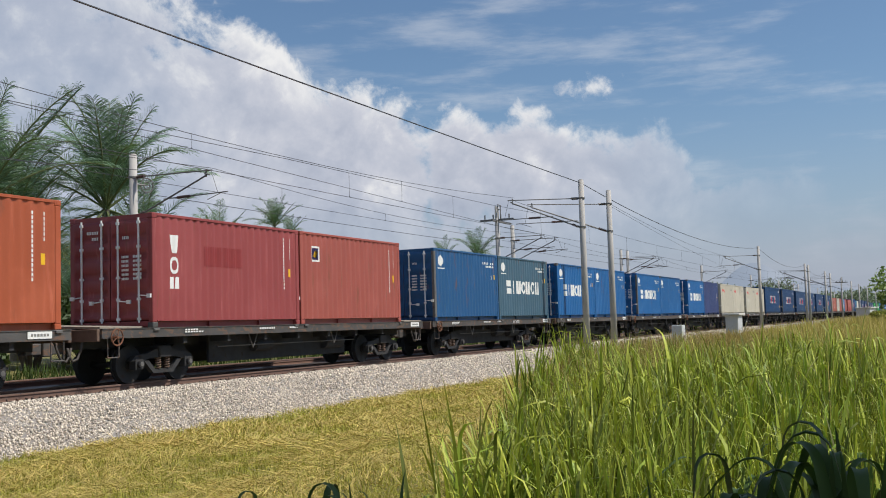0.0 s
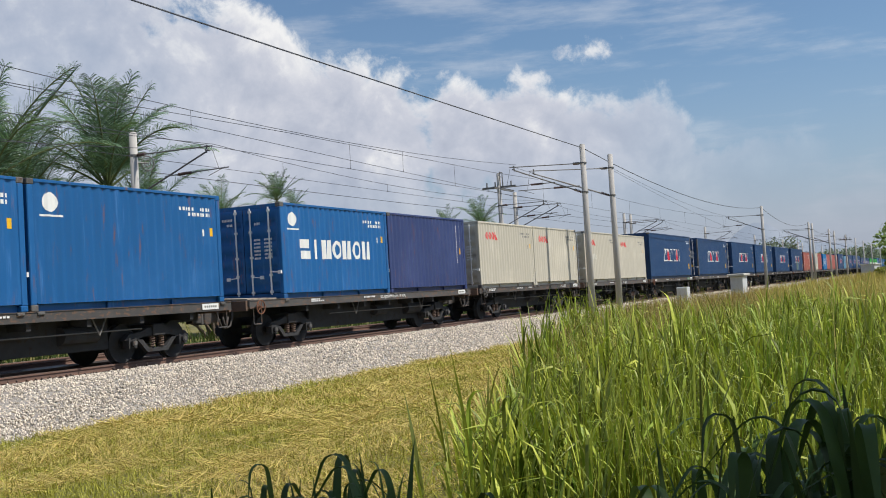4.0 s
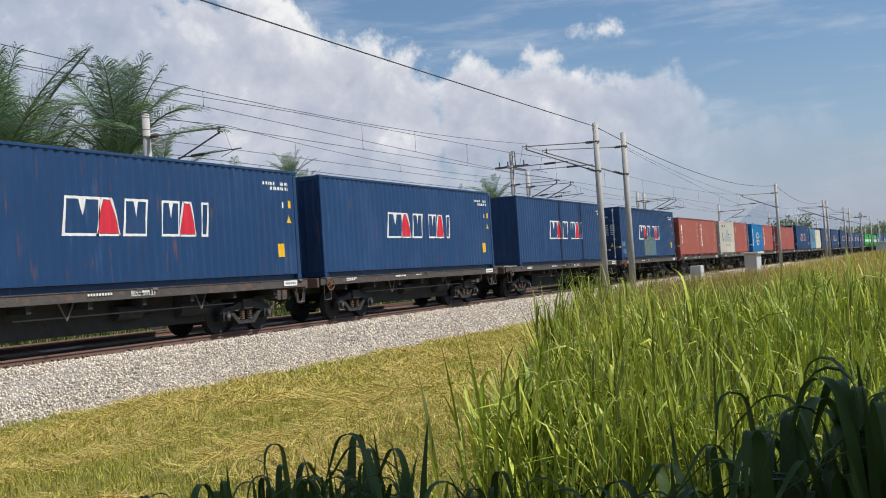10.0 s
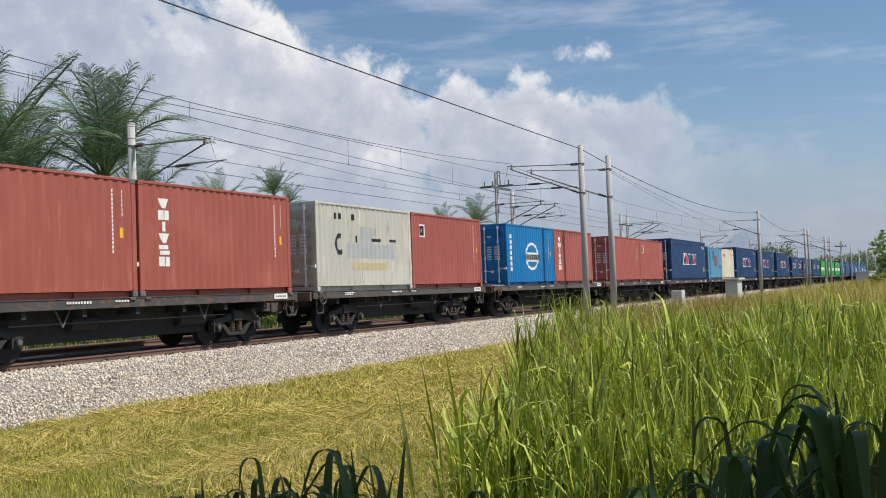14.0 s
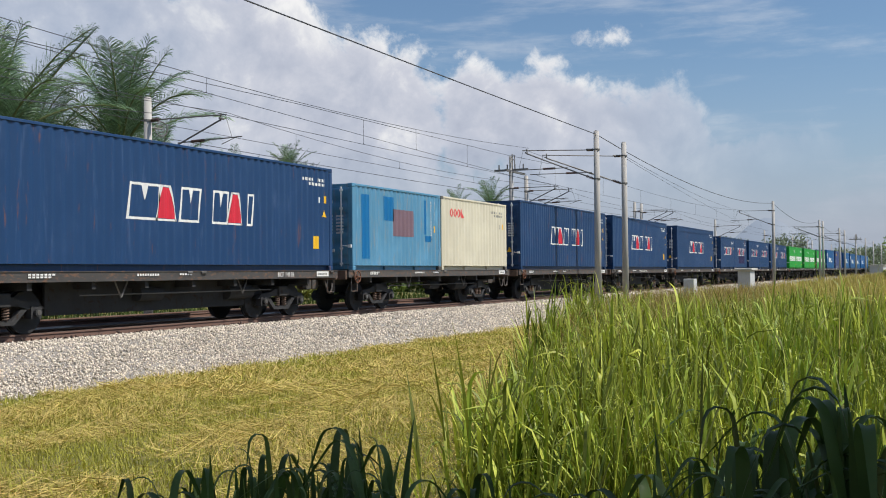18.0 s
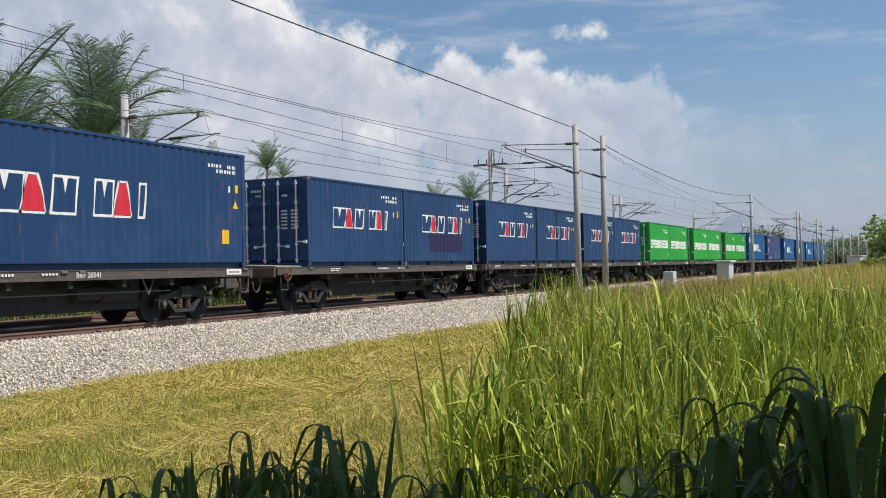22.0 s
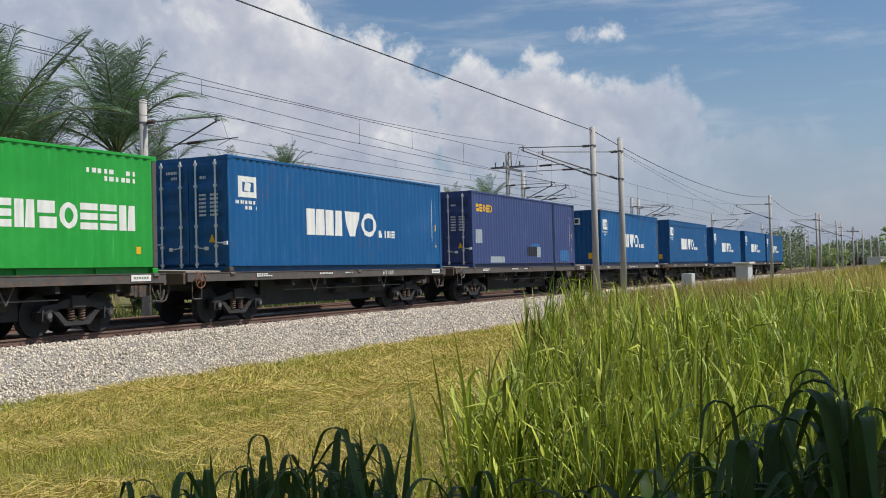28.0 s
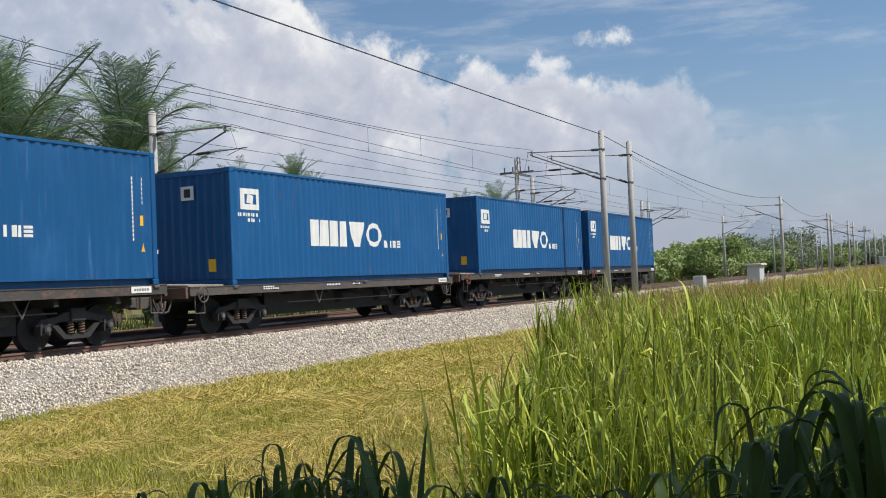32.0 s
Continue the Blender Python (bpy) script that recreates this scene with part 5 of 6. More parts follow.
    part("stencil_writing", kept(("sten", seed % 4), lambda: made(lambda b: [box(b, i * 0.10, i * 0.10 + 0.07, -0.003, 0, z - 0.035, z) for z in (-0.05, -0.10) for i in range(7 - (seed + int(z * 100)) % 3)] +
         [box(b, 4.4 + i * 0.09, 4.4 + i * 0.09 + 0.06, -0.003, 0, -0.1, -0.06) for i in range(5)] + [box(b, 3.0 + i * 0.08, 3.05 + i * 0.08, -0.003, 0, -0.11, -0.06) for i in range(9)])), WHITE, w, "small white stencilled writing", at=(xs, -1.238, z1))["kind"] = "stuff"
    if number:
        part("wagon_number", kept(("num", number), lambda: lettering(number, 0.17)), WHITE, w, "white stencilled wagon number", at=({8: 1.1, 18: 3.3, 29: 1.7, 3: 2.6, 10: -0.5, 6: 3.3}.get(seed, 0.4 + rg.uniform(-0.6, 1.6)), -1.239, z1 - 0.165))
    if seed == 8:
        part("paint_patch", kept("gpatch", lambda: made(lambda b: box(b, 0, 0.72, -0.002, 0, -0.175, -0.035))), P["mint"], w, "faded green touched-up paint", at=(4.3, -1.236, z1))
    if slogan:
        part("speed_notice", kept("notice", lambda: lettering("KELAJUAN MAKSIMA  80  KMJ", 0.13)), WHITE, w, "white stencilled speed notice", at=(-0.75, -1.239, z1 - 0.15))
    return w


DECK = 1.235
S, H = 2.591, 2.896
NAVY40 = "navy blue forty-foot container with white and red block marks"
NAVY20 = "navy blue twenty-foot container with white and red marks"
KM = "bright blue forty-foot container with white block marks"
GRN = "bright green twenty-foot container with white block marks"
BEI = "beige twenty-foot container with a small red ring mark"
SIN = "blue twenty-foot shipping container with white lettering blocks"
RED = "brick red twenty-foot container with white upright markings"
# where the containers of each wagon begin; paint and marks; doors towards the camera
TRAIN = [
    (3.68, [("orange", "plain", "orange-brown twenty-foot shipping container"), ("orange", "plain", "orange-brown twenty-foot shipping container with white markings")], 1),
    (18.60, [("maroon", "tex", "maroon twenty-foot shipping container with faded panels"), ("red", "sq", RED)], 1),
    (33.46, [("blue2", "s0", "blue twenty-foot shipping container with a white emblem"), ("teal", "s", "faded grey-teal twenty-foot shipping container with white lettering blocks")], 1),
    (47.11, [("blue", "s", SIN), ("blue", "s0", "blue twenty-foot shipping container with a white emblem")], 1),
    (62.09, [("blue", "s", SIN), ("blue", "s0", "blue twenty-foot shipping container with a white emblem")], 1),
    (76.91, [("blue", "s", SIN), ("indigo", "plain", "indigo blue twenty-foot shipping container with white upright markings")], 1),
    (90.48, [("beige", "o", BEI), ("beige", "o", BEI)], 1), (104.06, [("beige", "o", "beige twenty-foot container with red ring mark and grey blotch"), ("beige", "o", BEI)], 1),
    (117.53, [("navy", "w40", NAVY40)], 0), (132.38, [("navy", "w40", NAVY40)], 1), (147.23, [("navy", "w40", NAVY40)], 1),
    (160.60, [("navy", "w40", NAVY40)], 0), (175.50, [("navy", "w40", NAVY40)], 0), (190.43, [("navy", "w40", "navy blue forty-foot container with an olive overpainted patch")], 1),
    (204.14, [("brown", "tex", RED), ("brown", "tri", RED)], 1), (217.67, [("pale", "cos", "pale grey worn twenty-foot shipping container with overpainted lettering"), ("brick", "sq", RED)], 1),
    (232.61, [("azure", "ring", "azure twenty-foot shipping container with a white ring emblem"), ("brick", "tri", RED)], 1),
    (248.79, [("brick", "plain", RED), ("brick", "sq", "brick red twenty-foot container with a small square emblem")], 1), (263.62, [("navy", "w40", NAVY40)], 1),
    (276.94, [("sky", "patched", "faded light blue twenty-foot container with dark blue and plum patches"), ("cream", "o", "cream twenty-foot shipping container with a red ring mark")], 1),
    (290.70, [("navy", "w40", NAVY40)], 1), (304.28, [("navy", "w40", NAVY40)], 1), (319.45, [("navy", "w40", NAVY40)], 1),
    (334.66, [("navy", "w20", NAVY20), ("navy", "w20", "navy blue twenty-foot container with a dark violet patch")], 1), (348.19, [("navy", "w20", NAVY20), ("navy", "w20", NAVY20)], 1),
    (361.74, [("navy", "w20", NAVY20), ("navy", "w20", NAVY20)], 1),
    (376.58, [("green", "e", GRN), ("green", "e", GRN)], 1), (391.27, [("green", "e", GRN), ("green", "e", GRN)], 1), (406.01, [("green", "e", GRN), ("green", "e", GRN)], 1),
    (420.80, [("cobalt", "k", KM)], 1), (435.71, [("violet", "sea", "violet-blue forty-foot shipping container with pale repair patch")], 1),
    (452.31, [("cobalt", "k", KM)], 0), (467.62, [("cobalt", "k", KM)], 0), (482.45, [("cobalt", "k", KM)], 0), (497.24, [("cobalt", "k", KM)], 0), (510.52, [("cobalt", "k", KM)], 0),
]
NUMBERS = {2: "BLC 30083", 3: "BCF 18055", 6: "BCF 14359", 7: "BCF 18298", 8: "BCF 14062", 9: "BCF 23355", 10: "BLC 30133", 12: "BCF 23217", 17: "BCF 23099",
           18: "BCF 14158", 22: "BRF 26041", 24: "BCF 14387", 28: "BCF 23098", 29: "BCF 18251"}
LOW = {33: -0.08}


def build_train():
    n = len(TRAIN)
    over = [[0.25, 0.25] for _ in range(n)]
    for i in range(n - 1):
        gap = TRAIN[i + 1][0] - TRAIN[i][0] - 12.192
        extra = max(0.0, gap - 1.35)
        if extra > 2.2:
            over[i][1] = over[i + 1][0] = 1.6
        elif extra > 0.7:
            if i in (1, 12):
                over[i][1] = 1.6
            else:
                over[i + 1][0] = 1.6
    over[0][0] = 1.6
    for i, (x, boxes, doors) in enumerate(TRAIN):
        dz = LOW.get(i, 0.0)
        flat_wagon(x, over[i][0], over[i][1], dz, NUMBERS.get(i), i in (5, 21, 31), i)
        if len(boxes) == 1:
            container(x, boxes[0][0], 12.192, H, DECK + dz, bool(doors), boxes[0][1], boxes[0][2])
        else:
            for k, b in enumerate(boxes):
                container(x + k * 6.134, b[0], 6.058, S, DECK + dz, bool(doors), b[1], b[2])


build_train()


# ---- overhead line ----
NEAR_Y, FAR_Y = 13.9, 23.7


def mast_mesh(h):
    def b(bm):
        tube(bm, [(0, 0, 0), (0, 0, h * 0.5), (0, 0, h)], [0.165, 0.145, 0.125], 12)
        rod(bm, (0, 0, h), (0, 0, h + 0.03), 0.08, 10)
    return made(b, True, "shaft")


def cantilever(m, side, up, low, reach, drop, steady, dx=0.0):
    """Top tube, strut, registration arm and insulators; side: +1 over the tracks from the near side, -1 from the far side."""
    y = lambda d: side * d
    bm = bmesh.new()
    rod(bm, (0, y(0.12), up), (dx * 0.15, y(0.45), up + 0.01), 0.03, 8)
    rod(bm, (0, y(0.45), up + 0.01), (dx, y(reach + 0.25), up + 0.04), 0.022, 8)
    top = part("top_tube", bm, TUBE, m, "grey cantilever tube")
    bm = bmesh.new()
    rod(bm, (0, y(0.12), low), (dx, y(reach), up - 0.12), 0.03, 8)
    part("strut", bm, TUBE, m, "slanting cantilever strut")
    bm = bmesh.new()
    f = 0.42
    zm = low + (up - low) * f
    rod(bm, (dx * f, y(reach * f), zm - 0.02), (dx, y(reach + 0.85), drop + 0.22), 0.019, 8)
    rod(bm, (dx, y(reach + 0.7), drop + 0.24), (dx, y(reach + 0.05), drop + 0.02), 0.012, 6)
    part("registration_arm", bm, TUBE, m)
    bm = bmesh.new()
    rod(bm, (dx, y(reach), up - 0.16), (dx, y(reach + 0.02), up + 0.10), 0.03, 8)
    rod(bm, (dx - 0.12, y(reach + 0.05), up - 0.08), (dx + 0.12, y(reach + 0.05), up - 0.08), 0.03, 8)
    part("messenger_clamp", bm, TUBE, m)
    bm = bmesh.new()
    p, q = Vector((dx * f, y(reach * f), zm - 0.02)), Vector((dx, y(reach + 0.85), drop + 0.22))
    rod(bm, p.lerp(q, 0.22), p.lerp(q, 0.42), 0.048, 10)
    part("arm_insulator", bm, INSUL, m, "grey-brown arm insulator")
    bm = bmesh.new()
    rod(bm, (dx, y(reach + 0.2), up + 0.03), p.lerp(q, 0.85), 0.008, 5)
    part("stay_wire", bm, WIRE, m)
    for a, c in (((0, y(0.12), up), (0, y(0.52), up + 0.01)), ((0, y(0.12), low), (dx * 0.14, y(0.12 + reach * 0.13), low + (up - low) * 0.13))):
        bm = bmesh.new()
        a, c = Vector(a), Vector(c)
        for i in range(5):
            p = a.lerp(c, 0.2 + 0.15 * i)
            rod(bm, p - (c - a).normalized() * 0.02, p + (c - a).normalized() * 0.02, 0.062, 10)
        part("insulator", bm, INSUL, m, "brown ribbed insulator")
    for z in (up, low):
        part("clamp_band", kept(("clamp", round(z, 2)), lambda: made(lambda b: rod(b, (0, 0, z - 0.035), (0, 0, z + 0.035), 0.162, 12))), TUBE, m)


def mast(x, y, top, side, arm=True, reach=2.95, dx=-0.4, foot=-0.95, cross=False, coil=False):
    m = thing("catenary_mast", "round grey spun-concrete catenary mast with cantilever arms beside the track", "mast", (x, y, foot), "overhead line masts")
    h = top - foot
    part("shaft", kept(("mast", round(h, 1)), lambda: mast_mesh(round(h, 1))), MAST, m)
    if arm:
        cantilever(m, side, 6.62 - foot if side > 0 else 6.28 - foot, 5.3 - foot if side > 0 else 4.95 - foot, reach if side > 0 else 2.7, (5.55 if side > 0 else 5.35) - foot, 1, dx)
    if cross:
        bm = bmesh.new()
        box(bm, -0.06, 0.06, -1.1, 1.1, h - 0.95, h - 0.83)
        box(bm, -0.9, 2.3, -0.06, 0.06, h - 1.02, h - 0.90)
        for k in (-0.8, -0.25, 0.25, 0.8):
            rod(bm, (0, k, h - 0.85), (0, k, h - 0.55), 0.045, 8)
        for k in (-0.2, 0.2):
            rod(bm, (k, -0.16, h - 0.9), (k, -0.16, h + 0.05), 0.03, 6)
        rod(bm, (-0.28, -0.16, h - 0.25), (0.28, -0.16, h - 0.25), 0.025, 6)
        rod(bm, (-0.28, -0.16, h + 0.02), (0.28, -0.16, h + 0.02), 0.025, 6)
        part("switch_gear", bm, TUBE, m, "dark cross-arm with isolator switch")
    if coil:
        bm = bmesh.new()
        ring(bm, (0.55, -0.1, h - 0.95), (0.3, 1, 0), 0.24, 0.022, 22, 6)
        ring(bm, (0.55, -0.1, h - 0.95), (0.3, 1, 0), 0.12, 0.022, 16, 6)
        rod(bm, (0.1, 0, h - 0.95), (0.6, -0.1, h - 0.95), 0.025, 6)
        part("tension_wheel", bm, TUBE, m, "grey tensioning wheel")
    return m


mast(45.6, 13.9, 7.42, 1, dx=-1.0)
mast(48.7, 13.5, 7.30, 1, reach=3.2, dx=-1.9)
for x in (-5.2, 100.9, 142.2, 146.4, 171.7, 181.2, 206.1, 234, 262, 299, 350, 400, 460):
    mast(x, NEAR_Y, 7.45, 1, arm=x < 210, cross=x == 206.1)
mast(27.2, FAR_Y, 7.02, -1, dx=0.35, coil=True)
mast(59.9, FAR_Y, 8.3, -1, dx=0.3, cross=True)
mast(62.5, FAR_Y, 7.3, -1, dx=0.3)
for x in (-20, 88.7, 90.9, 124.5, 162.6, 195.5, 219, 227, 270, 320, 370, 430):
    mast(x, FAR_Y, 7.02, -1, arm=x < 200, dx=0.3)


def wire(bm, pts, r=0.011):
    tube(bm, pts, r, 5)


def sag(a, b, d, n=10):
    a, b = Vector(a), Vector(b)
    return [a.lerp(b, i / n) - Vector((0, 0, 4 * d * (i / n) * (1 - i / n))) for i in range(n + 1)]


def catenary(y, xs, zm, zc, dip, label):
    """Messenger and contact wire with droppers, span by span."""
    c = thing("overhead_line", label, "overhead wire", group="overhead lines")
    mes, con, mp, cp = bmesh.new(), bmesh.new(), [], []
    for i, (a, b) in enumerate(zip(xs, xs[1:])):
        ya, yb = y + 0.15 * (-1) ** i, y - 0.15 * (-1) ** i
        pm = sag((a, ya, zm), (b, yb, zm), dip, 12)
        mp += pm if not mp else pm[1:]
        cp += [(a, ya, zc)] + ([(b, yb, zc)] if b == xs[-1] else [])
        n = max(3, int((b - a) / 7.5))
        for k in range(n):
            f = (k + 0.5) / n
            p = Vector((a, ya, zm)).lerp(Vector((b, yb, zm)), f)
            drop = bmesh.new()
            rod(drop, (p.x, p.y, zm - 4 * dip * f * (1 - f)), (p.x, p.y, zc), 0.006, 4)
            box(drop, p.x - 0.015, p.x + 0.015, p.y - 0.01, p.y + 0.01, zc, zc + 0.03)
            part("dropper", drop, WIRE, c)
    wire(mes, mp, 0.009)
    wire(con, cp, 0.0085)
    part("messenger_wire", mes, WIRE, c)
    part("contact_wire", con, WIRE, c)


def line(mes_pts, con_pts, drops, label):
    c = thing("overhead_line", label, "overhead wire", group="overhead lines")
    m, k = bmesh.new(), bmesh.new()
    wire(m, mes_pts, 0.009)
    wire(k, con_pts, 0.0085)
    part("messenger_wire", m, WIRE, c)
    part("contact_wire", k, WIRE, c)
    for x in drops:
        ends = []
        for pts in (mes_pts, con_pts):
            xs_ = [p[0] for p in pts]
            ends.append((x, float(np.interp(x, xs_, [p[1] for p in pts])), float(np.interp(x, xs_, [p[2] for p in pts]))))
        d = bmesh.new()
        rod(d, ends[0], ends[1], 0.006, 4)
        box(d, x - 0.018, x + 0.018, ends[1][1] - 0.01, ends[1][1] + 0.01, ends[1][2], ends[1][2] + 0.03)
        part("dropper", d, WIRE, c)


# two runs side by side over the near track where one section ends and the next begins
line([(x, 16.9, min(6.85, 6.17 + 0.0016 * (x - 25) ** 2)) for x in range(-5, 45, 3)] + [(44.9, 16.9, 6.79)],
     [(-5, 16.9, 6.36), (44.9, 16.9, 5.31)], (6.6, 14.1, 21.6, 33.5), "dark messenger and contact wires over the near track")
line([(-5, 16.8, 5.80), (19.3, 16.9, 6.0), (26, 16.9, 6.12), (32.3, 16.9, 6.16), (42.2, 16.9, 6.22), (47.9, 16.9, 6.34)],
     [(-5, 16.9, 5.33), (47.9, 16.9, 5.35)], (12, 29.7, 38), "dark messenger and contact wires over the near track")
catenary(16.90, [44.9, 100.9, 142, 171, 206, 234, 262, 299, 350, 400, 460], 6.72, 5.40, 0.55, "dark messenger and contact wires with droppers over the near track")
catenary(20.90, [-20, 27.6, 60, 88.7, 124.5, 162.6, 195.5, 227, 270, 320, 370, 430], 6.38, 5.62, 0.5, "dark messenger and contact wires with droppers over the far track")


line([tuple(p) for p in sag((48.75, 13.62, 6.72), (100.5, 16.85, 6.70), 0.35, 8)], [tuple(p) for p in sag((48.75, 13.62, 6.62), (100.5, 16.85, 5.62), 0.15, 8)], (), "dark wires made off on a mast bracket")


def feeders():
    for name, ys, z, xs, d, r in (("earth_wire", NEAR_Y, 7.31, [-5.2, 45.6, 100.9, 142.2, 171.7, 206.1, 262, 350, 460], 0.05, 0.019),
                                  ("feeder_wire", FAR_Y - 0.3, 6.5, [-20, 27.1], 0.9, 0.012), ("feeder_wire", FAR_Y - 0.3, 5.75, [27.2, 60, 88.7], 0.06, 0.012)):
        bm = bmesh.new()
        pts = []
        for a, b in zip(xs, xs[1:]):
            q = sag((a, ys, z), (b, ys, z), d if a < 45 else 0.9 if name == "earth_wire" else d, 14)
            pts += q[1:] if pts else q
        wire(bm, pts, r)
        thing(name, "dark bare wire strung along the masts", "overhead wire", group="overhead lines", data=mesh_of(name, bm), mat=WIRE)


feeders()


# ---- trackside boxes ----
def trackside():
    bm = bmesh.new()
    box(bm, -0.42, 0.42, -0.3, 0.3, 0, 1.55)
    bevel(bm, 0.02)
    c = thing("concrete_post", "pale grey concrete cable pillar among the weeds", "pillar", (60.6, 13.0, -0.9), data=mesh_of("pillar", bm), mat=CABIN)
    c = thing("signal_cabinet", "pale grey trackside cabinet with an overhanging lid on legs", "cabinet", (79.3, 12.9, -0.9), group="trackside cabinets")
    bm = bmesh.new()
    box(bm, -1.0, 1.0, -0.45, 0.45, 0.25, 2.0)
    bevel(bm, 0.03)
    part("body", bm, CABIN, c)
    bm = bmesh.new()
    box(bm, -1.35, 1.35, -0.62, 0.62, 2.0, 2.16)
    bevel(bm, 0.03)
    part("lid", bm, CONC, c)
    for s in (-1, 1):
        part("leg", made(lambda b: box(b, s * 0.8 - 0.12, s * 0.8 + 0.12, -0.4, 0.4, 0, 0.25)), CONC, c)
    bm = bmesh.new()
    rod(bm, (0, 0, 0), (-3.2, -0.9, 1.55), 0.05, 8)
    thing("stay_rod", "pale pole leaning beside the cabinet", "pole", (80.5, 12.6, -0.9), data=mesh_of("stay", bm), mat=CONC)
    w = thing("equipment_hut", "low grey concrete equipment hut beside the track", "hut", (262, 12.6, -0.9))
    part("wall", made(lambda b: (box(b, -14, 14, -1.4, 1.4, 0, 2.7), bevel(b, 0.04))), CABIN, w)
    part("roof", made(lambda b: (box(b, -14.4, 14.4, -1.7, 1.7, 2.7, 2.9), bevel(b, 0.03))), CONC, w)


trackside()


# ---- palms, bushes, trees ----
def frond_mesh(seed, elev, length=4.6, n=70, lw=0.034, ll=1.05, curl=1.0, folded=False):
    """A feather leaf along +x that will stand elev degrees above level: arching rib and long leaflets that hang by their weight."""
    rg = np.random.default_rng(seed)
    t = np.linspace(0, 1, n)
    ang = -curl * t ** 1.8
    dl = length / (n - 1)
    x = np.concatenate([[0], np.cumsum(np.cos(ang[:-1]) * dl)])
    z = np.concatenate([[0], np.cumsum(np.sin(ang[:-1]) * dl)])
    down = np.array([-math.sin(radians(elev)), 0, -math.cos(radians(elev))])
    V, F = [], []
    for i in range(n // 8, n):
        s = np.sin(np.pi * min(1, 0.16 + 0.84 * t[i]) ** 0.8) ** 0.6
        fwd = np.array([math.cos(ang[i]), 0, math.sin(ang[i])])
        up = np.array([-fwd[2], 0, fwd[0]])
        for side in (-1, 1):
            if rg.random() < 0.05:
                continue
            L = ll * (0.35 + 0.75 * s) * rg.uniform(0.8, 1.15)
            spread, raised, hang = (0.10, 0.05, 0.12) if folded else (0.80 + rg.normal(0, 0.10), 0.25 + rg.normal(0, 0.10), rg.uniform(0.35, 1.0))
            out = fwd * (0.62 + 0.35 * t[i]) + np.array([0, side * spread, 0]) + up * raised
            out /= np.linalg.norm(out)
            q = [np.array([x[i], 0, z[i]])]
            way = out
            for part_of, k in ((0.42, 0.0), (0.34, 0.45), (0.24, 1.1)):
                way = out + down * hang * k
                way /= np.linalg.norm(way)
                q.append(q[-1] + way * L * part_of)
            wv = fwd * lw * 0.5 + up * lw * 0.12
            k = len(V)
            for p, w in zip(q, (0.7, 1.0, 0.75, 0.12)):
                V += [p - wv * w, p + wv * w]
            F += [(k + 2 * j, k + 2 * j + 1, k + 2 * j + 3, k + 2 * j + 2) for j in range(3)]
    leaf = mesh_np("leaflets", V, F)
    bm = bmesh.new()
    at = list(range(0, n, 8)) + [n - 1]
    tube(bm, [(x[i], 0, z[i]) for i in at], [0.055 * (1 - 0.88 * j / len(at)) for j in range(len(at))], 5)
    return leaf, mesh_of("rib", bm)


def coconut_palm(x, y, base, trunk, scale, n, seed, lean=(0, 0), label="", upright=0.0, spears=1, hanging=3):
    rg = random.Random(seed)
    p = thing("coconut_palm", label or "coconut palm with arching feathery fronds behind the track", "palm", (x, y, base), "palms behind the track")
    pts = [(lean[0] * k * k, lean[1] * k * k, trunk * k) for k in (0, 0.25, 0.5, 0.75, 1.0)]
    bm = bmesh.new()
    tube(bm, pts, [0.24 * scale, 0.17 * scale, 0.15 * scale, 0.14 * scale, 0.15 * scale], 10)
    part("trunk", bm, BARK, p)
    top = Vector(pts[-1])
    for i in range(n + spears + hanging):
        old = i >= n + spears
        tilt = 88 - (104 - upright) * (i / n) ** 1.05 + rg.uniform(-8, 8)
        if i >= n:
            tilt = rg.uniform(-42, -16) if old else rg.uniform(56, 76)
        spear = n <= i < n + spears
        if spear:
            tilt = 52 + 9 * (i - n)
        c = min((80, 60, 38, 12, -30), key=lambda e: abs(e - tilt))
        v = i % 2
        leaf, rib = kept(("frond", c, v, spear), lambda: frond_mesh(7 * v + c + 40, c, curl=0.12 if spear else {80: 0.40, 60: 0.60, 38: 0.95, 12: 1.05, -30: 0.75}[c] + 0.30 * v, folded=spear))
        az = -65 + 170 * (i - n) if spear else i * 137.5 + rg.uniform(-15, 15)
        m = Matrix.Translation(top) @ pose(0, 0, 0, 0, 0, az) @ pose(0, 0, 0, 0, -tilt, 0) @ pose(0, 0, 0, rg.uniform(-16, 16)) @ Matrix.Scale(scale * rg.uniform(0.85, 1.1), 4)
        f = part("frond", leaf, FRONDY if tilt < -14 and rg.random() < 0.8 else FROND, p, at=m)
        part("frond_rib", rib, RACHIS, f)
    return p


coconut_palm(39.2, 36.2, 0.0, 7.2, 1.30, 23, 1, (0.4, 0), upright=50, spears=0, hanging=6)
coconut_palm(32.2, 35.4, 0.0, 6.8, 1.25, 20, 2, (-0.4, 0.3), upright=46, spears=2, hanging=6)
coconut_palm(35.6, 38.0, 0.0, 6.2, 1.00, 22, 3, upright=10, hanging=6)
coconut_palm(37.9, 39.6, 0.0, 5.4, 1.00, 20, 12, (0.2, 0.1), upright=6, hanging=6)
coconut_palm(30.6, 38.4, 0.0, 5.6, 1.00, 20, 13, (0.1, 0.2), upright=6, hanging=6)
coconut_palm(41.0, 36.0, -0.1, 5.4, 0.95, 14, 4, (0.6, -0.3), upright=30, spears=0)
coconut_palm(37.6, 33.4, -0.1, 3.0, 0.85, 15, 10, (0.2, 0.1), upright=10, label="young coconut palm with fronds close to the ground")
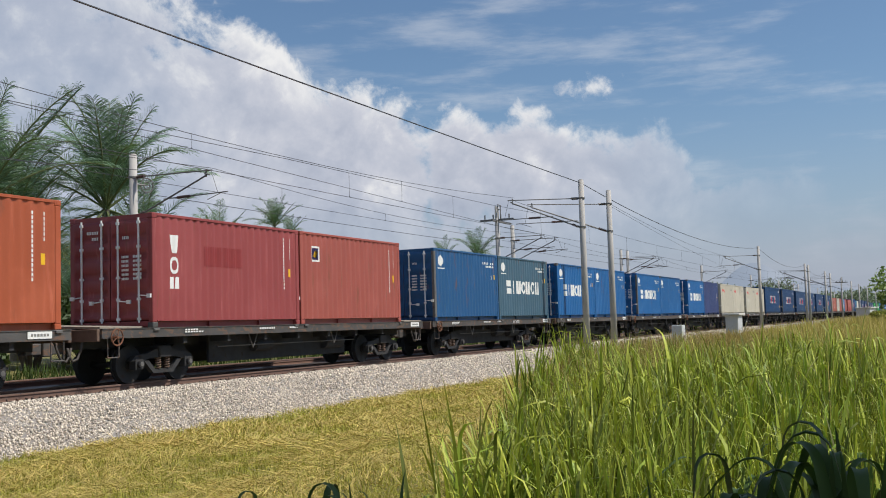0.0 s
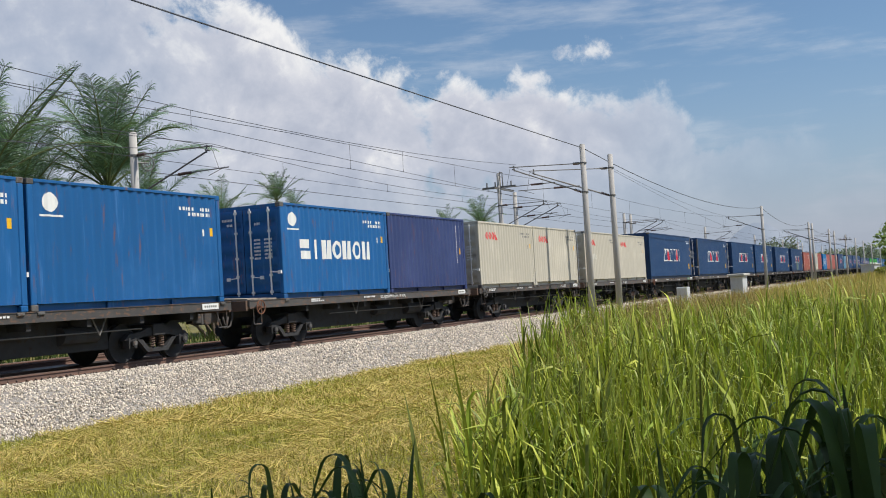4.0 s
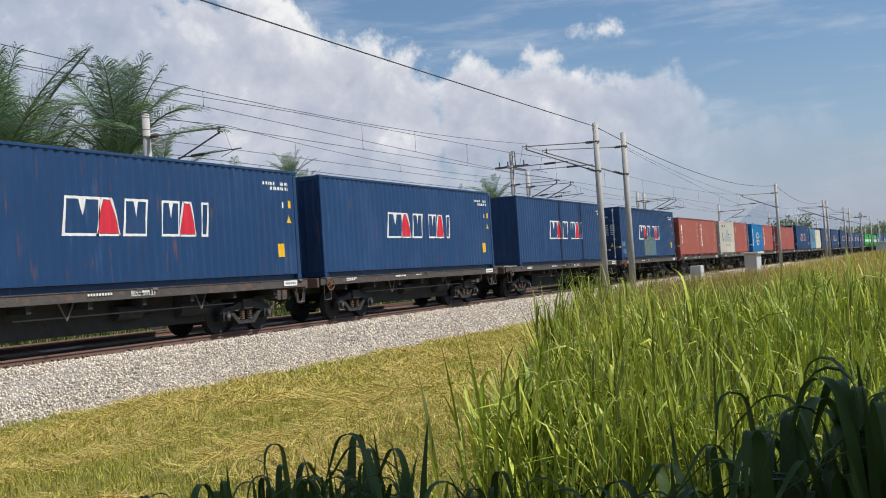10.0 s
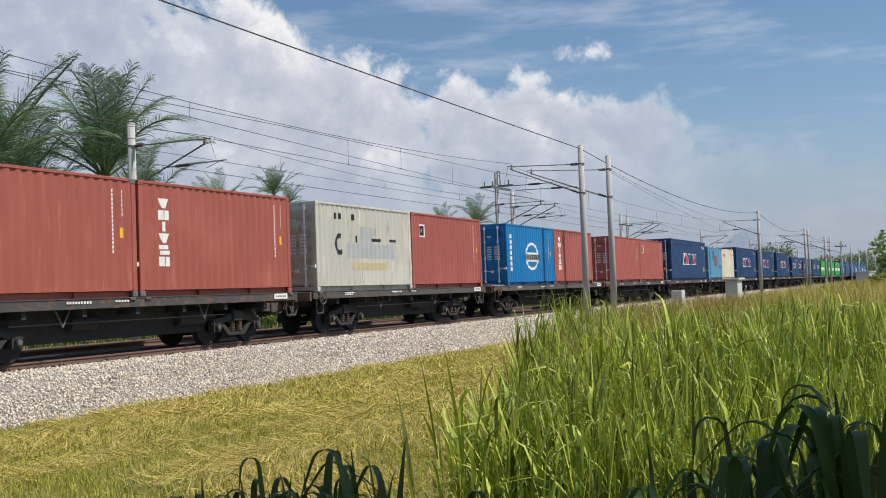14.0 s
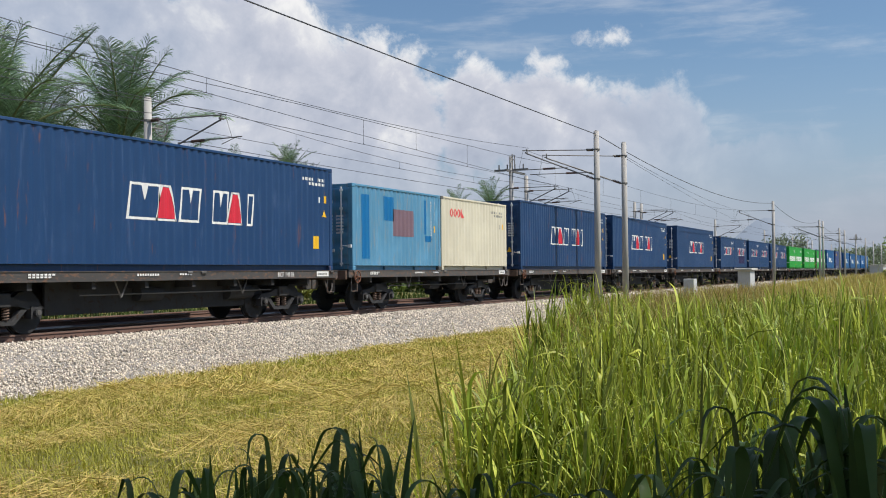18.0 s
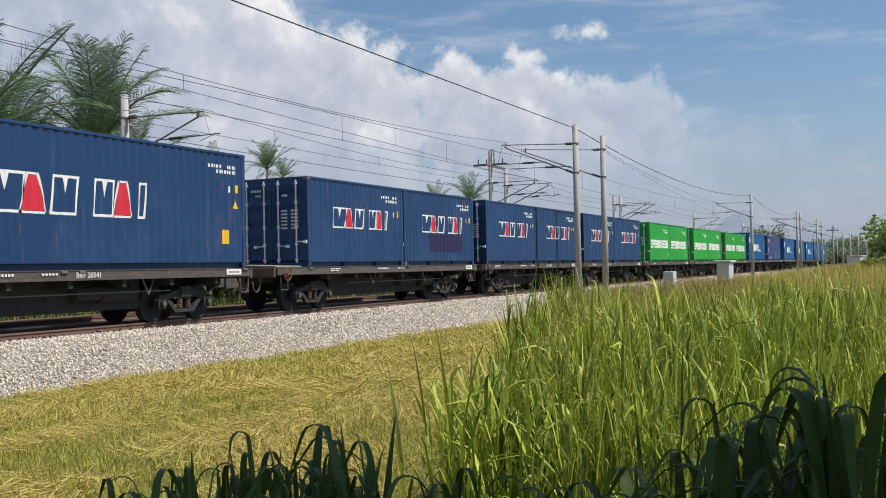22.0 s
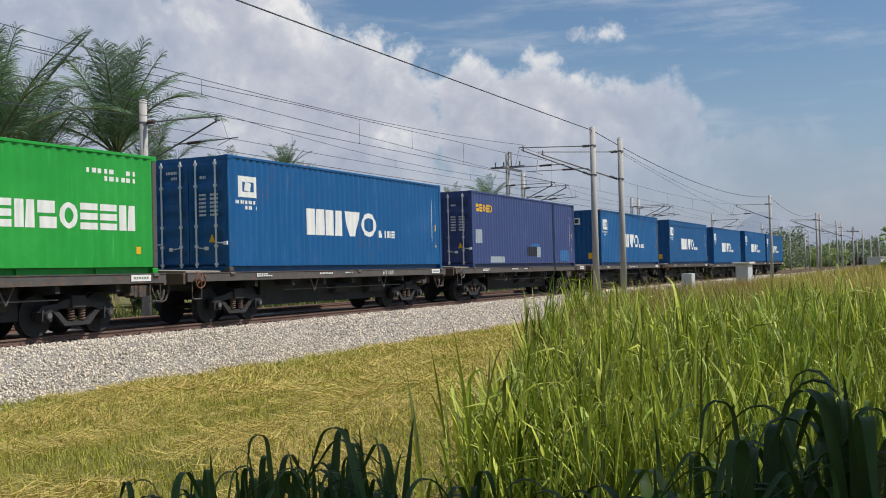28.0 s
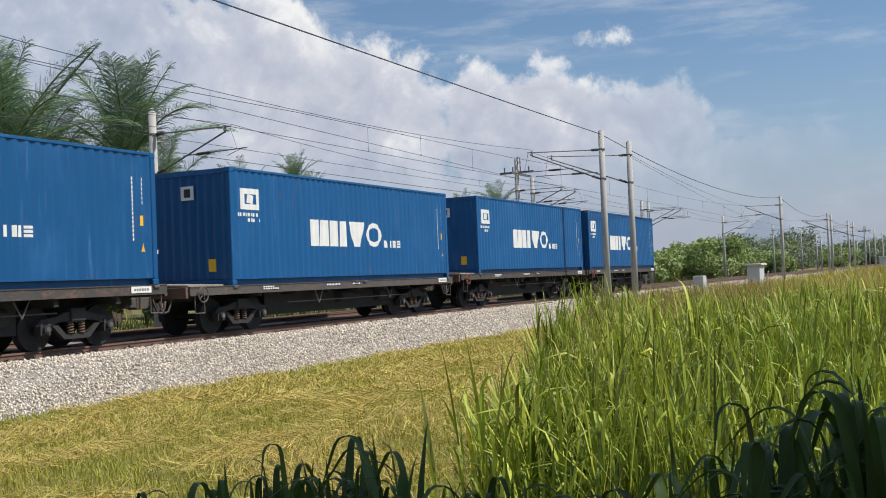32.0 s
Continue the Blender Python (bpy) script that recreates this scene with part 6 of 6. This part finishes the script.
coconut_palm(33.6, 33.0, -0.1, 2.4, 0.80, 14, 11, upright=14, label="young coconut palm with fronds close to the ground")
coconut_palm(50.5, 37.6, 0.0, 6.3, 0.52, 18, 5)
coconut_palm(55.6, 37.3, 0.0, 7.6, 0.44, 18, 6, (0.3, 0), upright=30)
coconut_palm(57.6, 37.6, 0.0, 7.2, 0.36, 14, 7, (0.5, 0))
coconut_palm(86.5, 36.2, 0.0, 7.0, 0.60, 20, 8)
coconut_palm(82, 37.5, 0.0, 6.6, 0.45, 16, 9)


def foliage(blobs, n, size, seed, squash=0.8):
    """Leaf clumps: small bent quads spread through the outer shell of many blobs."""
    rg = np.random.default_rng(seed)
    blobs = np.asarray(blobs, float)
    wgt = blobs[:, 3] ** 2
    k = rg.choice(len(blobs), n, p=wgt / wgt.sum())
    d = rg.normal(size=(n, 3))
    d /= np.linalg.norm(d, axis=1)[:, None]
    r = blobs[k, 3] * rg.uniform(0.25, 1.12, n) ** 0.6
    c = blobs[k, :3] + d * r[:, None] * np.array([1, 1, squash])
    a = rg.normal(size=(n, 3)) + d * 0.8
    a /= np.linalg.norm(a, axis=1)[:, None]
    b = np.cross(a, rg.normal(size=(n, 3)))
    b /= np.linalg.norm(b, axis=1)[:, None]
    s = size * rg.uniform(0.5, 1.35, n)
    u, v = np.cross(a, b) * s[:, None], b * s[:, None] * 0.5
    V = np.stack([c - u, c - v * 0.9 + a * s[:, None] * 0.12, c + u, c + v * 0.9 + a * s[:, None] * 0.12], 1).reshape(-1, 3)
    F = np.arange(4 * n).reshape(n, 4)
    return V, F


def bush(x, y, w, h, n, seed, mat, size=0.16, name="bush", label="leafy green bush behind the track", base=None):
    rg = random.Random(seed)
    z0 = ground_z(x, y) if base is None else base
    t = thing(name, label, "tree" if name == "tree" else "bush", (x, y, z0), "greenery along the line")
    blobs = []
    for i in range(max(6, int(w * 2.2))):
        bx, by = rg.uniform(-w / 2, w / 2), rg.uniform(-w / 3, w / 3)
        top = h * (0.55 + 0.45 * math.cos(bx / w * 2.4)) * rg.uniform(0.75, 1.05)
        r = rg.uniform(0.16, 0.30) * min(w, h)
        blobs.append((bx, by, max(r * 0.6, top - r) * (rg.random() ** 0.45 if name != "tree" else rg.uniform(0.62, 1)), r))
    bm = bmesh.new()
    for b in blobs[:7]:
        tube(bm, [(b[0] * 0.15, b[1] * 0.15, -0.05), (b[0] * 0.4, b[1] * 0.4, b[2] * 0.5), (b[0], b[1], b[2])], [0.03 * h, 0.018 * h, 0.006 * h], 6)
    part("trunk" if name == "tree" else "stems", bm, TBARK, t)
    part("crown", mesh_np("crown", *foliage(blobs, n, size, seed)), mat, t)
    return t


def far_greenery():
    rg = random.Random(21)
    # behind the palms
    for i in range(16):
        x = 18 + i * 2.6 + rg.uniform(-0.8, 0.8)
        bush(x, rg.uniform(31, 34), rg.uniform(3, 4.5), rg.uniform(3.6, 6.0) if 26 < x < 46 else rg.uniform(1.4, 2.6), 2200, 100 + i, LEAFY if i % 4 == 0 else UNDER, 0.19)
    for i in range(14):
        x = 60 + i * 4.4 + rg.uniform(-1, 1)
        bush(x, rg.uniform(32, 37), rg.uniform(5, 7), rg.uniform(2.0, 3.3), 1800, 130 + i, LEAF, 0.24)
    # the growth seen beyond the end of the train
    for i in range(15):
        x = 118 + i * 6.5 + rg.uniform(-2, 2)
        hh = 4.2 + 2.4 * math.exp(-((x - 150) / 18) ** 2) + rg.uniform(-0.5, 0.8)
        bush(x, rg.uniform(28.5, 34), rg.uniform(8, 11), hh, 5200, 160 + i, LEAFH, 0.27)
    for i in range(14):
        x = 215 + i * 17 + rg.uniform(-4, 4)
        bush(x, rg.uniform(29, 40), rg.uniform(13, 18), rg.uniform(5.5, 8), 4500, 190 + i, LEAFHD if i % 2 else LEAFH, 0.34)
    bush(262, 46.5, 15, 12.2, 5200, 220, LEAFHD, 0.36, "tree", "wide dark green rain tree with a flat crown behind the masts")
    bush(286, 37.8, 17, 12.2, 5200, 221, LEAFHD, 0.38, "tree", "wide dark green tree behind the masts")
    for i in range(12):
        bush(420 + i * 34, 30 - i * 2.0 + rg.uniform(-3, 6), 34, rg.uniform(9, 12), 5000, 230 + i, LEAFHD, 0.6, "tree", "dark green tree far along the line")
    bush(128, 1.5, 8.6, 8.4, 3000, 250, LEAF, 0.3, "tree", "leafy green tree at the field's edge", base=-0.7)
    bush(121, 4.3, 4.6, 2.9, 1200, 252, LEAFY, 0.24, base=-0.7, label="low yellow-green bush at the field's edge")
    bush(150, -1.0, 9, 7.0, 1800, 251, LEAF, 0.35, "tree", "leafy green tree at the field's edge", base=-0.7)


far_greenery()


def distance():
    """Woods and a hill, with the haze of distance put into their colours."""
    V, F = [], []
    n = 160
    for i in range(n):
        a = radians(-12 + 70 * i / (n - 1))
        d = 1500
        e = 2.15 * math.exp(-((math.degrees(a) - 8.3) / 2.0) ** 2) + 0.9 * math.exp(-((math.degrees(a) - 4.5) / 2.6) ** 2) + 0.45 + 0.05 * noise.noise((i * 0.12, 0, 0))
        V += [(d * math.cos(a), d * math.sin(a), -5), (d * math.cos(a), d * math.sin(a), 1.1 + d * math.tan(radians(e))), (d * 1.2 * math.cos(a), d * 1.2 * math.sin(a), -5)]
    for i in range(n - 1):
        k = 3 * i
        F += [(k, k + 3, k + 4, k + 1), (k + 1, k + 4, k + 5, k + 2)]
    thing("hill", "blue-grey hill on the horizon, glowing with painted haze", "hill", kind="structure", data=mesh_np("hill", V, F), mat=HILL)
    rg = random.Random(9)
    blobs = []
    for i in range(120):
        a = radians(rg.uniform(-6, 50))
        d = rg.uniform(560, 760)
        blobs.append((d * math.cos(a), d * math.sin(a), rg.uniform(2, 6), rg.uniform(7, 11)))
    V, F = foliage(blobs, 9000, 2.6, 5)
    thing("far_woods", "dark green woods along the horizon, paled with painted haze", "woods", kind="stuff", data=mesh_np("far_woods", V, F), mat=HAZEWOOD)


distance()


# ---- the shaded foreground ----
def leaf_mesh(seed, L, w, lean, crease, hang):
    """A broad grass leaf: upright to the crease, then folded over and hanging."""
    rg = np.random.default_rng(seed)
    n = 26
    t = np.linspace(0, 1, n)
    bend = np.clip((t - crease) / 0.26, 0, 1)
    ang = lean * (0.6 + 0.8 * t) + hang * bend * bend * (3 - 2 * bend)
    r = np.concatenate([[0], np.cumsum(np.sin(ang[:-1]) * L / (n - 1))])
    z = np.concatenate([[0], np.cumsum(np.cos(ang[:-1]) * L / (n - 1))])
    turn = rg.uniform(-0.5, 0.5)
    V, F = [], []
    for i in range(n):
        ww = w * (0.45 + 0.55 * min(1, t[i] * 3)) * min(1.0, (1.01 - t[i]) * 1.7) ** 0.8 / 2
        twist = turn * t[i]
        fold = 0.25 * ww
        c, s = math.cos(twist), math.sin(twist)
        V += [(r[i] - s * ww * 0.6, -ww * c, z[i] + fold), (r[i], 0, z[i] - fold * 0.4), (r[i] + s * ww * 0.6, ww * c, z[i] + fold)]
    for i in range(n - 1):
        k = 3 * i
        F += [(k, k + 1, k + 4, k + 3), (k + 1, k + 2, k + 5, k + 4)]
    me = mesh_np("leaf", V, F)
    for p in me.polygons:
        p.use_smooth = True
    return me


LEAVES = ((0.62, 0.046, 0.10, 0.56, 2.9), (0.74, 0.050, 0.22, 0.48, 2.5), (0.56, 0.040, 0.12, 0.72, 2.6), (0.84, 0.044, 0.34, 0.40, 2.0), (0.66, 0.050, 0.16, 0.60, 2.8),
          (0.60, 0.036, 0.42, 0.45, 1.9), (0.74, 0.030, 0.55, 0.30, 1.5), (0.56, 0.048, 0.08, 0.90, 0.6), (0.66, 0.040, 0.25, 0.85, 0.8))


def broad_clump(x, y, h, n, seed, wide=1.0, big=1.0):
    """A clump of broad-leaved grass: stalks, each with long leaves that fold over; h: how high the leaves stand."""
    rg = random.Random(seed)
    z0 = ground_z(x, y)
    g = thing("grass_clump", "dark green broad-leaved grass clump standing in shade", "grass", (x, y, z0), "broad grass clumps")
    k = max(3, n // 4)
    st = [(rg.uniform(-0.13, 0.13), rg.uniform(-0.13, 0.13)) for _ in range(k)]
    for a, b in st:
        bm = bmesh.new()
        tube(bm, [(a * 0.5, b * 0.5, -0.03), (a, b, h * 0.4), (a * 1.3, b * 1.3, h * 0.72)], [0.009, 0.007, 0.004], 6)
        part("stalk", bm, LEAFN, g)
    for i in range(n):
        a, b = st[i % k]
        v = rg.randrange(len(LEAVES))
        L, w, lean, crease, hang = LEAVES[v]
        me = kept(("nleaf", v), lambda: leaf_mesh(v + 3, *LEAVES[v]))
        size = big * rg.uniform(0.8, 1.1)
        top = h * (1.0 - 0.5 * rg.random() ** 1.6)
        low = min(max(0.03, top - size * L * (crease + 0.08) * math.cos(lean)), h * 0.70)
        f = min(1.0, low / (h * 0.4)) * 0.5 + 0.5
        part("leaf", me, LEAFN, g, at=pose(a * f, b * f, low, 0, 0, rg.uniform(0, 360)) @ Matrix.Diagonal((size, size * wide * rg.uniform(0.75, 1.1), size, 1)))
    return g


def foreground():
    rg = random.Random(31)
    row = []
    for i in range(36):
        a = 1.2 + 14.8 * ((i + rg.random()) / 36)
        d = rg.uniform(2.6, 3.5)
        row.append((a, d, float(np.interp(a, (0, 4, 8, 11, 13.6, 16), (1.37, 1.36, 1.35, 1.30, 1.16, 1.04))) - 0.12 * (d - 3) - 0.26 * rg.random() ** 1.6, rg.randint(8, 12) if a < 10.5 else rg.randint(3, 6), 0.95, 1.0))
    for i in range(32):
        a = 27.6 + 13.6 * ((i + rg.random()) / 32)
        d = rg.uniform(2.8, 3.6)
        row.append((a, d, float(np.interp(a, (27, 28.5, 31, 34, 36, 40, 41.5), (1.26, 1.34, 1.32, 1.36, 1.31, 1.22, 1.12))) - 0.16 * (d - 3) - 0.22 * rg.random() ** 1.6, rg.randint(7, 11), 0.85, 0.72))
    for i in range(5):
        d = rg.uniform(2.8, 3.4)
        row.append((17 + 10 * rg.random(), d, 1.02 - 0.16 * (d - 3) + 0.08 * rg.random(), 9, 0.9, 0.9))
    for i in range(9):      # beyond the edge of the shade
        row.append((2.2 + 9.0 * rg.random(), rg.uniform(4.5, 5.4), rg.uniform(0.92, 1.12), 7, 1.0, 1.0))
    for i, (a, d, h, n, wide, big) in enumerate(row):
        broad_clump(d * math.cos(radians(a)), d * math.sin(radians(a)), h, n, 300 + i, wide, big)


foreground()


def shade_tree():
    """An unseen tree, added so that the sun stays off the grass in front."""
    rg = random.Random(5)
    x, y = 1.8, -7.4
    t = thing("tree", "unseen broad leafy tree, added to shade the edge of the field", "tree", (x, y, -0.6))
    bm = bmesh.new()
    tube(bm, [(0, 0, 0), (0.1, 0.05, 2.2), (-0.1, 0.2, 4.2)], [0.30, 0.24, 0.18], 10)
    blobs = []
    for i in range(34):
        # crown, drawn out towards the camera's side
        bx, by, bz = rg.uniform(-4.8, 2.0), rg.uniform(-2.0, 5.6), rg.uniform(4.6, 8.0)
        blobs.append((bx, by, bz, rg.uniform(0.8, 1.4)))
        if i % 3 == 0:
            tube(bm, [(-0.1, 0.2, 4.0), (bx * 0.5, by * 0.5, bz * 0.8), (bx, by, bz)], [0.12, 0.07, 0.03], 6)
    part("trunk", bm, TBARK, t)
    part("crown", mesh_np("crown", *foliage(blobs, 13000, 0.20, 77)), LEAFD, t)


shade_tree()


# ---- what moves ----
def motions():
    for ob, x, y, z in movers:
        walk(ob, [(t, pose(x - s, y, z)) for t, s in RUN])


motions()
